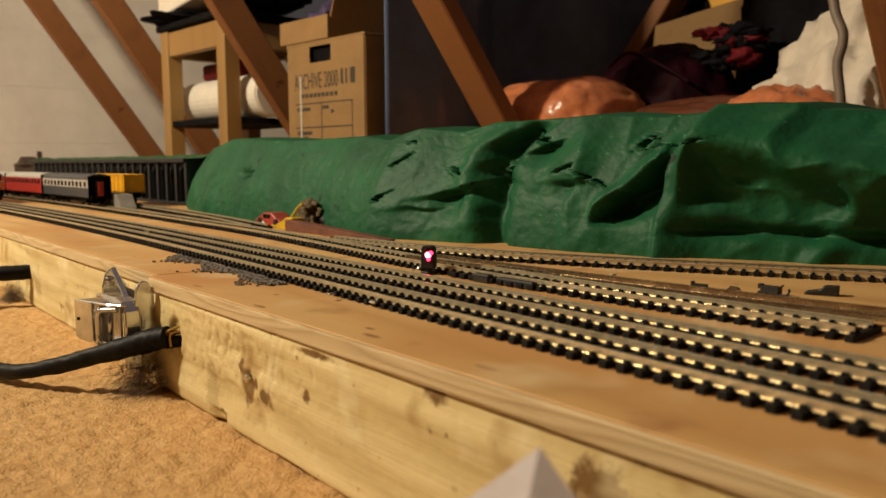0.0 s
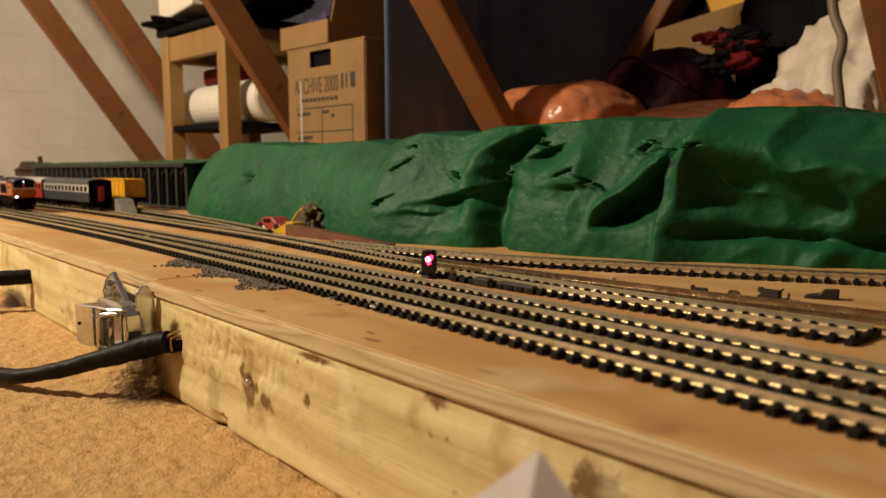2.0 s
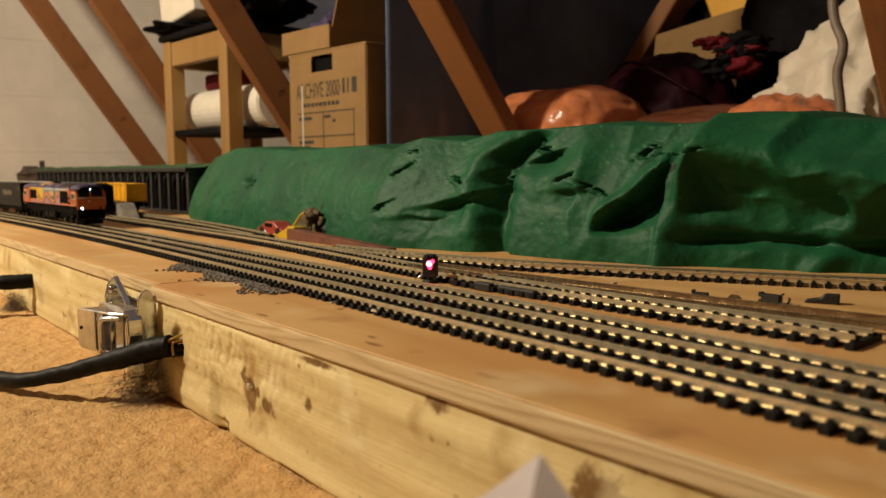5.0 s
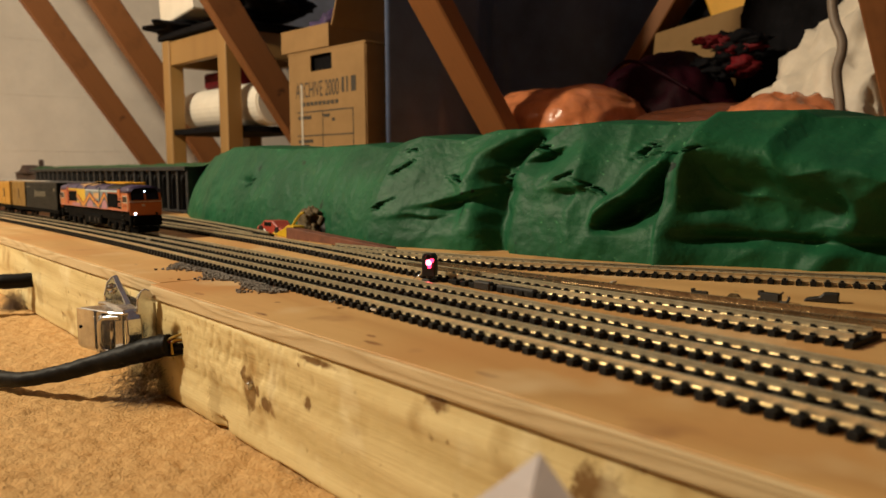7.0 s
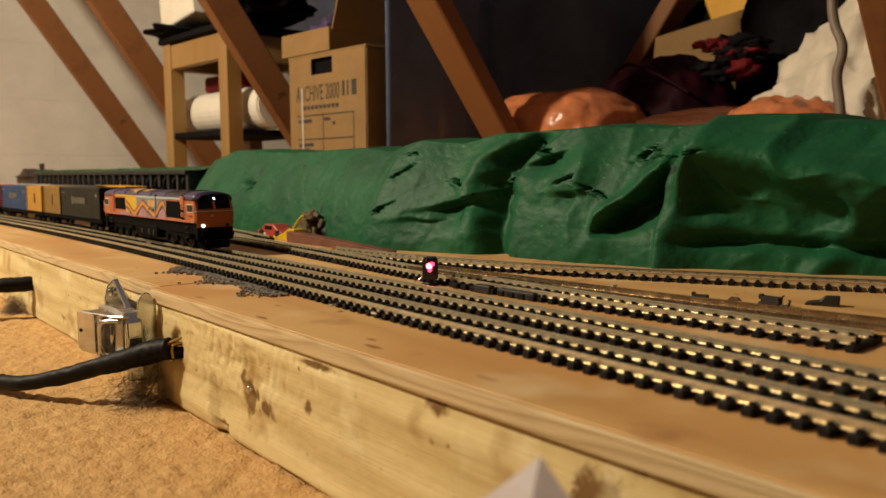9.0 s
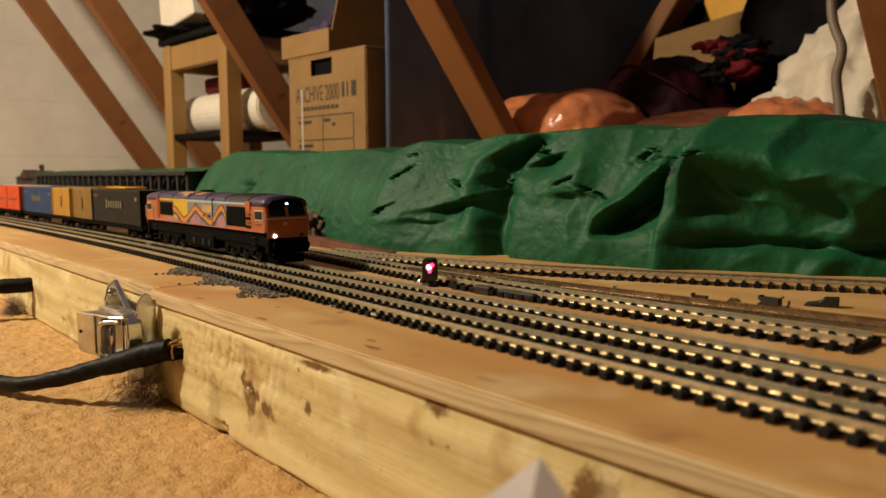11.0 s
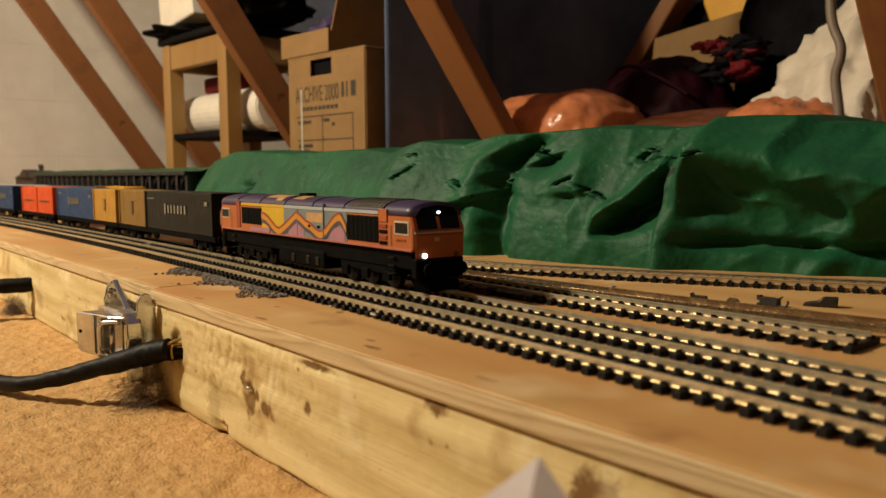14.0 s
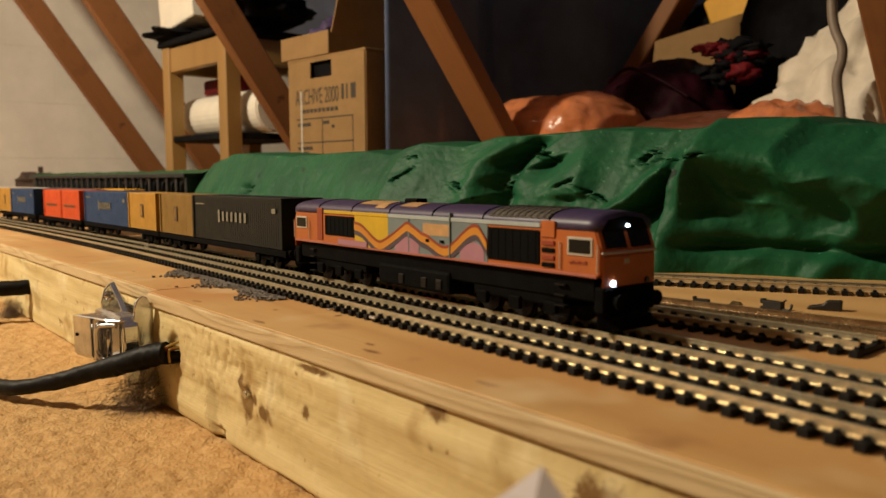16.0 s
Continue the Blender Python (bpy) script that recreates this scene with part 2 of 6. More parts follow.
def tube(points, radius, seg=10, wobble=0.0):
    """A round cable or wire through the points; radius is a number or a function of 0..1."""
    own = bmesh.new()
    pts = [Vector(p) for p in points]
    dense = []
    for i in range(len(pts) - 1):
        a, b, c, d = pts[max(i - 1, 0)], pts[i], pts[i + 1], pts[min(i + 2, len(pts) - 1)]
        for k in range(8):
            t = k / 8
            dense.append(0.5 * (2 * b + (c - a) * t + (2 * a - 5 * b + 4 * c - d) * t * t + (3 * b - a - 3 * c + d) * t ** 3))
    dense.append(pts[-1])
    last = None
    n = len(dense)
    for i, p in enumerate(dense):
        tan = (dense[min(i + 1, n - 1)] - dense[max(i - 1, 0)]).normalized()
        side = tan.cross(Vector((0.13, 0.21, 1))).normalized()
        up = side.cross(tan)
        r = radius(i / (n - 1)) if callable(radius) else radius
        ring = []
        for k in range(seg):
            a = 2 * math.pi * k / seg
            rr = r * (1 + wobble * noise.noise((i * 0.7, math.cos(a) * 1.5, math.sin(a) * 1.5)))
            ring.append(own.verts.new(p + rr * (math.cos(a) * side + math.sin(a) * up)))
        if last:
            for k in range(seg):
                own.faces.new((last[k], last[(k + 1) % seg], ring[(k + 1) % seg], ring[k]))
        else:
            own.faces.new(ring[::-1])
        last = ring
    own.faces.new(last)
    return own


def curve_points(ctrl, n):
    """A smooth line y(x) through control points given in order of falling x."""
    c = np.array(ctrl)
    xs, ys = c[:, 0], c[:, 1]
    m = np.gradient(ys, xs)
    out = []
    for x in np.linspace(xs[0], xs[-1], n):
        i = min(max(int(np.searchsorted(-xs, -x)) - 1, 0), len(xs) - 2)
        h = xs[i + 1] - xs[i]
        t = (x - xs[i]) / h
        y = (2 * t ** 3 - 3 * t * t + 1) * ys[i] + (t ** 3 - 2 * t * t + t) * h * m[i] + (3 * t * t - 2 * t ** 3) * ys[i + 1] + (t ** 3 - t * t) * h * m[i + 1]
        out.append((x, y))
    return np.array(out)


def value(ctrl, x):
    c = sorted(ctrl)
    return float(np.interp(x, [a for a, _ in c], [b for _, b in c]))


# ---- room ----
FLOOR = -0.070


def build_room():
    g = bmesh.new()
    bmesh.ops.create_grid(g, x_segments=2, y_segments=2, size=1)
    g.transform(Matrix.Translation((-0.4, -0.5, FLOOR - 0.006)) @ Matrix.Diagonal((3.6, 3.4, 1, 1)))
    floor = finish("floor", g, M_CARPET)
    tagged(floor, "sandy beige cut-pile loft carpet", "carpet", kind="structure")
    # the deep pile close to the camera, as uneven tufts
    nx, ny = 420, 200
    x0, x1, y0, y1 = -1.35, -0.12, -0.30, 0.03
    verts, faces = [], []
    for i in range(nx + 1):
        for j in range(ny + 1):
            x, y = x0 + (x1 - x0) * i / nx, y0 + (y1 - y0) * j / ny
            edge = min(1, min(i, nx - i) / 12, min(j, ny - j) / 6)
            z = 0.0016 * noise.noise((x * 60, y * 60, 3)) + 0.0014 * noise.noise((x * 190, y * 190, 7)) + 0.0015 * noise.noise((x * 420, y * 420, 1))
            verts.append((x, y, FLOOR - 0.001 + z * edge - 0.006 * (1 - edge)))
    for i in range(nx):
        for j in range(ny):
            a = i * (ny + 1) + j
            faces.append((a, a + ny + 1, a + ny + 2, a + 1))
    me = bpy.data.meshes.new("carpet_pile")
    me.from_pydata(verts, [], faces)
    me.materials.append(M_CARPET)
    me.shade_smooth()
    tagged(new("carpet_pile", me), "tufted beige carpet pile beside the baseboard", "carpet", kind="stuff")
    # gable wall of painted blocks; an unseen brown shell behind the camera limits bounce light
    wall = finish("wall_gable", block(-3.75, -3.60, -3.8, 3.0, FLOOR - 0.02, 2.6), M_WALL)
    tagged(wall, "white painted blockwork gable wall", "wall", kind="structure")
    for row in range(12):
        for k in range(15):
            yy = -3.8 + k * 0.45 + (0.225 if row % 2 else 0)
            b = block(-3.604, -3.590 + 0.0006 * random.random(), yy + 0.0002, min(yy + 0.4498, 3.0), FLOOR + row * 0.225 + 0.0002, FLOOR + row * 0.225 + 0.2248, 0.0005)
            part("block", b, M_WALL, wall)
    back = finish("wall_back_unseen", block(2.9, 3.05, -3.8, 3.0, FLOOR - 0.02, 2.6), M_BOUNCE)
    tagged(back, "unseen brown end wall added to limit bounce light", "wall", kind="structure")
    # roof slope lined with dark sheet, and an unseen brown one added against bounce
    for name, foot, top, s in (("ceiling_slope", 2.35, 0.25, 1), ("ceiling_slope_unseen", -3.6, -1.5, -1)):
        prof = [(foot, FLOOR - 0.02), (foot + 0.05 * s, FLOOR - 0.02), (top + 0.05 * s, 2.3), (top, 2.3)]
        tagged(finish(name, prism(prof, -3.6, 2.9, "x"), M_SHEET if s > 0 else M_BOUNCE), "loft roof slope with dark blue-grey lining sheet" if s > 0 else "unseen brown roof slope added behind the camera to limit bounce light", "ceiling", kind="structure")
    tagged(finish("ceiling", block(-3.6, 2.9, -1.55, 0.30, 2.3, 2.35), M_BOUNCE), "unseen flat brown ceiling added to limit bounce light", "ceiling", kind="structure")


def build_truss_webs():
    """Sloping truss timbers, one in each roof truss."""
    for k, (x, w, d) in enumerate(((-2.88, 0.033, 0.072), (-2.34, 0.033, 0.072), (-1.72, 0.033, 0.072), (-1.086, 0.072, 0.034), (-0.362, 0.033, 0.072))):
        slope, foot = (0.76, 1.020) if k == 3 else (0.69, 0.9553)
        L_ = 2.6
        bm = block(-w / 2, w / 2, -d / 2, d / 2, 0, L_, 0.003)
        ob = finish("truss_timber", bm, M_RAFTER)
        ob.matrix_world = Matrix.Translation((x, foot, FLOOR)) @ Euler((math.atan(slope), 0, 0)).to_matrix().to_4x4()
        tagged(ob, "reddish brown sloping softwood roof truss timber", "roof timber", "roof truss timbers")
    # one timber that leans the other way behind the sacks
    ob = finish("truss_timber", block(-0.021, 0.021, -0.035, 0.035, 0, 1.15, 0.003), M_RAFTER)
    ob.matrix_world = Matrix.Translation((-1.570, 1.50, FLOOR)) @ Euler((0, radians(37.7), 0)).to_matrix().to_4x4()
    tagged(ob, "pale brown truss brace leaning behind stored bags", "roof timber", "roof truss timbers")


# ---- baseboards ----
def beam_mesh(x0, x1, y0, y1):
    """A sawn beam whose face shows raised grain, dents round its knots and a chipped lower arris."""
    own = bmesh.new()
    near0, near1 = max(x0, -0.95), min(x1, 0.02)
    xs = ([x0] if x0 < near0 else []) + list(np.linspace(near0, near1, 520)) + ([x1] if x1 > near1 else [])
    zs = np.linspace(-0.0092, FLOOR, 46)
    rows = []
    for x in xs:
        col = [own.verts.new((x, y1, -0.0092))]
        for j, z in enumerate(zs):
            warp = z + 0.03 * noise.noise((x * 5, z * 12, 0.5)) * 0.5 + x * 0.03
            y = y0 - 0.00014 * math.sin(warp / 0.0062 * 3.14) - 0.0003 * noise.noise((x * 22, z * 160, 2))
            rough = math.exp(-((x + 0.395) / 0.075) ** 2 - ((z + 0.026) / 0.022) ** 2)
            y += (0.0003 + 0.0017 * rough) * max(0, noise.noise((x * 190, z * 210, 4)) - 0.05) - 0.0006 * rough * noise.noise((x * 420, z * 420, 8))
            y += 0.0005 * math.sin((z + 0.010 * noise.noise((x * 7, z * 18, 2)) + 0.05 * x) / 0.0125 * 3.14)
            pit = ((x + 0.366) / 0.0055) ** 2 + ((z + 0.040) / 0.0085) ** 2
            y += 0.0028 * math.exp(-pit * 1.5) * (1 + 0.6 * noise.noise((x * 300, z * 300, 1)))
            crack = ((x + 0.300) / 0.020) ** 2 + ((z + 0.0132) / 0.0016) ** 2
            y += 0.0016 * math.exp(-crack) * (0.6 + noise.noise((x * 260, 3, 1)))
            hole = ((x + 0.465) / 0.0085) ** 2 + ((z + 0.031) / 0.0095) ** 2
            y += 0.004 * math.exp(-hole ** 3)
            chip = 0.0035 * math.exp(-((x + 0.402) / 0.007) ** 2) if j >= len(zs) - 6 else 0
            y += chip * 0.8
            edge = 0.0012 if j in (0, len(zs) - 1) else 0.0003 if j in (1, len(zs) - 2) else 0
            zz = z + (0.0022 * max(0, noise.noise((x * 26, 0, 6))) + chip if j >= len(zs) - 1 else 0)
            col.append(own.verts.new((x, y + edge, zz)))
        col.append(own.verts.new((x, y1, FLOOR)))
        rows.append(col)
    for a, b in zip(rows, rows[1:]):
        for k in range(len(a)):
            k2 = (k + 1) % len(a)
            own.faces.new((a[k], a[k2], b[k2], b[k]))
    own.faces.new(rows[0])
    own.faces.new(rows[-1][::-1])
    return own


def build_board(name, x0, x1, y0, y1, label):
    board = thing(name, label, "baseboard", "layout baseboards")
    part("deck", block(x0, x1, y0 + 0.0010, y1, -0.0008, 0, 0.0003), M_PLY, board, "bare plywood top")
    part("deck_core", block(x0 + 0.0005, x1 - 0.0005, y0, y1, -0.009, -0.0008, 0.0010, seg=2), M_PLYEDGE, board, "rough sawn plywood edge")
    part("front_beam", beam_mesh(x0, x1, y0 + 0.0015, y0 + 0.040), M_BEAM, board, "knotty rough pine edge beam", True)
    part("rear_beam", block(x0, x1, y1 - 0.04, y1, FLOOR, -0.0092, 0.0015), M_BEAM, board)
    return board


# ---- track ----
LINE_1 = ((0.7, 0.012), (0.2, 0.040), (0, 0.0485), (-0.1, 0.053), (-0.3, 0.0615), (-0.5, 0.071), (-0.7, 0.0775), (-0.9, 0.0795), (-1.1, 0.078), (-1.4, 0.072), (-1.8, 0.062), (-2.4, 0.05), (-3.3, 0.045))
LINE_2 = ((0.7, 0.057), (0.2, 0.083), (0, 0.0915), (-0.13, 0.0970), (-0.28, 0.1025), (-0.43, 0.1065), (-0.6, 0.1115), (-0.8, 0.1150), (-1.0, 0.1155), (-1.2, 0.1135), (-1.4, 0.109), (-1.8, 0.098), (-2.4, 0.086), (-3.3, 0.081))
LINE_3 = ((-0.136, 0.1600), (-0.25, 0.1570), (-0.33, 0.1575), (-0.43, 0.1610), (-0.55, 0.1730), (-0.7, 0.1860), (-0.9, 0.1920), (-1.1, 0.1960), (-1.4, 0.1960), (-1.8, 0.186), (-2.4, 0.172), (-3.3, 0.166))
LINE_3B = ((0.5, 0.185), (0.1, 0.172), (-0.05, 0.166), (-0.122, 0.1630))
LINE_4 = ((0.5, 0.56), (0.0, 0.412), (-0.19, 0.330), (-0.233, 0.309), (-0.294, 0.281), (-0.36, 0.252), (-0.40, 0.236), (-0.45, 0.222), (-0.52, 0.207), (-0.62, 0.196))
LINE_5 = ((0.3, 0.255), (0.0, 0.214), (-0.143, 0.1950), (-0.20, 0.1880), (-0.25, 0.1835), (-0.31, 0.1800), (-0.385, 0.176), (-0.46, 0.174))
LINE_6 = ((-0.78, 0.214), (-0.95, 0.236), (-1.15, 0.252), (-1.5, 0.262), (-2.2, 0.25), (-3.2, 0.23))
RAIL_TOP = 0.0056


def path_frames(ctrl, step):
    P = curve_points(ctrl, 900)
    s = np.r_[0, np.cumsum(np.linalg.norm(np.diff(P, axis=0), axis=1))]
    out = []
    for a in np.arange(0, s[-1], step):
        x, y = np.interp(a, s, P[:, 0]), np.interp(a, s, P[:, 1])
        x2, y2 = np.interp(a + 0.004, s, P[:, 0]), np.interp(a + 0.004, s, P[:, 1])
        x1, y1 = np.interp(a - 0.004, s, P[:, 0]), np.interp(a - 0.004, s, P[:, 1])
        out.append((x, y, math.atan2(y1 - y2, x1 - x2)))
    return out


def rail_mesh(ctrl, off, z0=0.0022):
    own = bmesh.new()
    prof = ((-0.0011, z0), (-0.0011, z0 + 0.0004), (-0.0004, z0 + 0.0006), (-0.0004, RAIL_TOP - 0.0007), (-0.0008, RAIL_TOP - 0.0006), (-0.0008, RAIL_TOP - 0.0001), (-0.0006, RAIL_TOP),
            (0.0006, RAIL_TOP), (0.0008, RAIL_TOP - 0.0001), (0.0008, RAIL_TOP - 0.0006), (0.0004, RAIL_TOP - 0.0007), (0.0004, z0 + 0.0006), (0.0011, z0 + 0.0004), (0.0011, z0))
    last = None
    for x, y, a in path_frames(ctrl, 0.012):
        ring = []
        for u, z in prof:
            d = off + u
            ring.append(own.verts.new((x - math.sin(a) * d, y + math.cos(a) * d, z)))
        if last:
            for k in range(len(prof)):
                k2 = (k + 1) % len(prof)
                own.faces.new((last[k], last[k2], ring[k2], ring[k]))
        else:
            own.faces.new(ring)
        last = ring
    own.faces.new(last[::-1])
    return own


def sleeper_mesh(half=0.0148, half2=None):
    half2 = half if half2 is None else half2
    bm = block(-0.00175, 0.00175, -half, half2, 0.0, 0.0027, 0.0002)
    for s in (-1, 1):
        for side in (-1, 1):
            c = s * 0.0090 + side * 0.0019
            bm = block(-0.0009, 0.0009, c - 0.0008, c + 0.0008, 0.0025, 0.0038, bm=bm)
    me = bpy.data.meshes.new("sleeper")
    bm.to_mesh(me)
    bm.free()
    me.materials.append(M_SLEEPER)
    return me


def build_track(ctrl, label, sleeper=None, x_from=9, x_to=-9, rails=(1, -1), rail_mat=None, pitch=0.0078):
    track = thing("railway_track", label, "model track", "layout tracks")
    for s in rails:
        part("rail", rail_mesh(ctrl, s * 0.0090), rail_mat or M_RAIL, track, "tarnished nickel silver rail")
    n = 0
    rest = bmesh.new()
    for x, y, a in path_frames(ctrl, pitch):
        if sleeper is None or x > x_from or x < x_to:
            continue
        m = Matrix.Translation((x, y, 0.0001)) @ Matrix.Rotation(a + random.uniform(-0.012, 0.012), 4, "Z")
        if n < 290:
            ob = new("sleeper", sleeper)
            ob.parent = track
            ob.matrix_local = m
            n += 1
        else:
            tmp = block(-0.0021, 0.0021, -0.0148, 0.0148, 0.0, 0.0027)
            join(rest, tmp, m)
    if len(rest.verts):
        ob = part("far_sleepers", rest, M_SLEEPER, track)
        ob["kind"] = "stuff"
    else:
        rest.free()
    return track


# ---- hill ----
HILL_BASE = ((0.6, 0.70), (0.2, 0.56), (0.0, 0.475), (-0.10, 0.425), (-0.216, 0.384), (-0.349, 0.320), (-0.423, 0.302), (-0.504, 0.288), (-0.626, 0.248), (-0.75, 0.262), (-0.953, 0.262), (-1.06, 0.268), (-1.19, 0.300), (-1.30, 0.338))
HILL_TOP = ((0.6, 0.104), (0.0, 0.103), (-0.235, 0.1035), (-0.253, 0.1055), (-0.269, 0.1060), (-0.281, 0.1120), (-0.299, 0.1118), (-0.328, 0.1130), (-0.342, 0.1075), (-0.371, 0.1050), (-0.427, 0.1095), (-0.468, 0.1075), (-0.527, 0.1065), (-0.561, 0.0990),
            (-0.606, 0.1035), (-0.622, 0.0995), (-0.647, 0.0935), (-0.701, 0.0978), (-0.803, 0.0980), (-0.870, 0.0965), (-0.944, 0.1003), (-1.028, 0.1040), (-1.102, 0.0995), (-1.171, 0.0945), (-1.30, 0.086))
# torn slits in the painted paper: where along the hill, how far up, lean, half length
HILL_TEARS = ((-0.610, 0.50, 0.016, 0.035), (-0.609, 0.62, -0.010, 0.012), (-0.480, 0.62, -0.018, 0.035), (-0.466, 0.57, -0.014, 0.030), (-0.376, 0.57, 0.008, 0.045), (-0.357, 0.545, -0.022, 0.012), (-0.323, 0.53, 0.014, 0.012),
              (-0.410, 0.345, -0.018, 0.030), (-0.433, 0.41, 0.012, 0.020), (-0.937, 0.37, 0.022, 0.040), (-0.617, 0.25, 0.012, 0.030), (-0.545, 0.42, -0.014, 0.030), (-0.504, 0.40, 0.004, 0.05))


def smooth(a):
    a = min(1.0, max(0.0, a))
    return a * a * (3 - 2 * a)


def under(v, edge, soft, reach):
    """How far a hollow below an overhanging edge has opened at v: at once under the edge, closing again over its reach."""
    d = edge - v
    return smooth(d / soft + 0.5) * math.exp(-(max(0, d) / reach) ** 2)


def build_hill():
    nx, nv = 900, 130
    own_v, faces = [], []
    for i in range(nx + 1):
        x = 0.6 - 1.90 * i / nx
        yb, zt = value(HILL_BASE, x), value(HILL_TOP, x)
        right = smooth((x + 0.52) / 0.06)
        for j in range(nv + 1):
            v = j / nv
            z = zt * min(1, v / 0.72) ** 0.9
            if v > 0.72:
                z = zt + 0.003 * math.sin((v - 0.72) / 0.28 * 3.1)
            lean = 0.075 * v ** 1.6 if v <= 0.72 else 0.075 * 0.72 ** 1.6 + (v - 0.72) * 0.42
            y = yb + lean
            mid = math.sin(min(1, v * 1.15) * 3.14)
            wob = noise.noise((x * 34, v * 9, 3.3))
            # soft crumples, finer wrinkles and brushed grain
            r1 = 1 - abs(noise.noise((x * 9 + 2.1, v * 1.5 + x * 3, 0.4)))
            r2 = 1 - abs(noise.noise((x * 24 + 7, v * 3.4 - x * 5, 2.4)))
            y -= (0.35 + 0.25 * right) * (0.012 * (r1 ** 3 - 0.45) + (0.004 + 0.005 * right) * (r2 ** 4 - 0.35)) * (0.3 + 0.7 * max(0, mid))
            y -= 0.0011 * noise.noise((x * 60, v * 8, 5)) + 0.0006 * noise.noise((x * 140, v * 19, 6)) + 0.0003 * noise.noise((x * 300, v * 42, 9))
            z += 0.0016 * noise.noise((x * 30, v * 6, 9)) * v
            # a deep gully from the ridge to the foot: a long slope on one side, a steep wall on the other
            gx = value(((0.0, -0.497), (0.12, -0.501), (0.27, -0.503), (0.43, -0.507), (0.57, -0.500), (0.67, -0.482), (1.0, -0.46)), v) + 0.003 * noise.noise((v * 14, 1, 2))
            g = x - gx + 0.008
            depth = 0.024 * (1 - smooth((v - 0.60) / 0.14)) * (0.85 + 0.3 * noise.noise((v * 8, 4, 2)))
            y += depth * (math.exp(-((g - 0.004) / 0.0085) ** 2) if g < 0.004 else math.exp(-((g - 0.004) / 0.016) ** 2))
            y -= 0.008 * math.exp(-((g + 0.018) / 0.012) ** 2) * mid
            # ragged hollows on the slope before the gully
            y += 0.017 * (0.75 + 0.9 * wob) * math.exp(-((x + 0.540) / 0.030) ** 2) * under(v, 0.29 + (x + 0.540) * 1.6 + 0.05 * wob, 0.04, 0.15)
            y += 0.010 * (0.6 + 1.1 * wob) * math.exp(-((x + 0.580) / 0.022) ** 2) * under(v, 0.17 + 0.05 * wob, 0.03, 0.08)
            y += 0.007 * (0.6 + 1.1 * wob) * math.exp(-((x + 0.937) / 0.030) ** 2 - ((v - 0.37) / 0.06) ** 2)
            y += 0.006 * (0.6 + 1.1 * wob) * math.exp(-((x + 1.06) / 0.030) ** 2 - ((v - 0.25) / 0.07) ** 2)
            # folds past the gully
            y += 0.012 * math.exp(-((x + 0.466) / 0.014) ** 2) * under(v, 0.54 + (x + 0.466) * 2.2, 0.03, 0.07)
            y -= 0.007 * math.exp(-((x + 0.435 - (v - 0.35) * 0.05) / 0.016) ** 2 - ((v - 0.42) / 0.20) ** 2)
            y += 0.009 * math.exp(-((x + 0.432) / 0.012) ** 2) * under(v, 0.33, 0.04, 0.08)
            # a wedge-shaped hollow under a fold that climbs to the seam
            if -0.43 < x < -0.335:
                edge = 0.12 + (x + 0.408) / 0.046 * 0.30 + 0.05 * wob + 0.03 * noise.noise((x * 150, 2, 7))
                open_ = smooth((x + 0.410) / 0.012) * (1 - smooth((x + 0.358) / 0.006))
                y += 0.030 * open_ * under(v, edge, 0.05, 0.20) * smooth((v - 0.10) / 0.10)
                y -= 0.010 * open_ * math.exp(-((v - edge - 0.05) / 0.06) ** 2)
            # a seam where one sheet laps over the next
            seam = x + 0.353 + 0.012 * v
            y -= 0.0045 * smooth(seam / 0.004 + 0.5) * math.exp(-max(0, seam) / 0.03) * smooth((0.62 - v) / 0.1)
            # the last sheet bellies out over a long hollow
            if x > -0.36:
                edge = value(((-0.36, 0.16), (-0.341, 0.31), (-0.326, 0.52), (-0.30, 0.48), (-0.275, 0.43), (-0.235, 0.37), (-0.19, 0.40), (0.6, 0.42)), x) + 0.02 * noise.noise((x * 22, 3, 1))
                swell = smooth((x + 0.352) / 0.03)
                y -= 0.038 * swell * math.exp(-((v - edge - 0.05) / 0.16) ** 2)
                y += 0.012 * swell * under(v, edge, 0.26, 2.5)
                y -= 0.009 * math.exp(-((x + 0.322) / 0.016) ** 2 - ((v - 0.19) / 0.06) ** 2)
                y += 0.010 * swell * math.exp(-((v - 0.105) / 0.03) ** 2)
                y -= 0.010 * math.exp(-((x + 0.250 - (v - 0.06) * 0.10) / 0.012) ** 2) * smooth((0.42 - v) / 0.1)
            for tx, tv, lean_, half in HILL_TEARS:
                u = (v - tv) / half
                if abs(u) < 1.8 and abs(x - tx) < 0.05:
                    at = tx + lean_ * 0.5 * u + 0.008 * noise.noise((v * 70, tx * 9, 1))
                    wide = 0.0016 + 0.0016 * abs(noise.noise((v * 90, tx * 31, 4)))
                    y += 0.009 * math.exp(-((x - at) / wide) ** 4 - u ** 2)
                    y -= 0.0035 * math.exp(-((x - at + 0.005) / 0.003) ** 2 - u ** 2)
            own_v.append((x, y, z if j else -0.001))
    for i in range(nx):
        for j in range(nv):
            a = i * (nv + 1) + j
            faces.append((a, a + 1, a + nv + 2, a + nv + 1))
    me = bpy.data.meshes.new("hillside")
    me.from_pydata(own_v, [], faces)
    me.materials.append(M_HILL)
    me.shade_smooth()
    tagged(new("hillside", me), "crumpled papier-mache hillside painted glossy green", "model hill")


# ---- what moves ----
TRAIN_LINE = curve_points(LINE_2, 900)
TRAIN_ARC = np.r_[0, np.cumsum(np.linalg.norm(np.diff(TRAIN_LINE, axis=0), axis=1))]
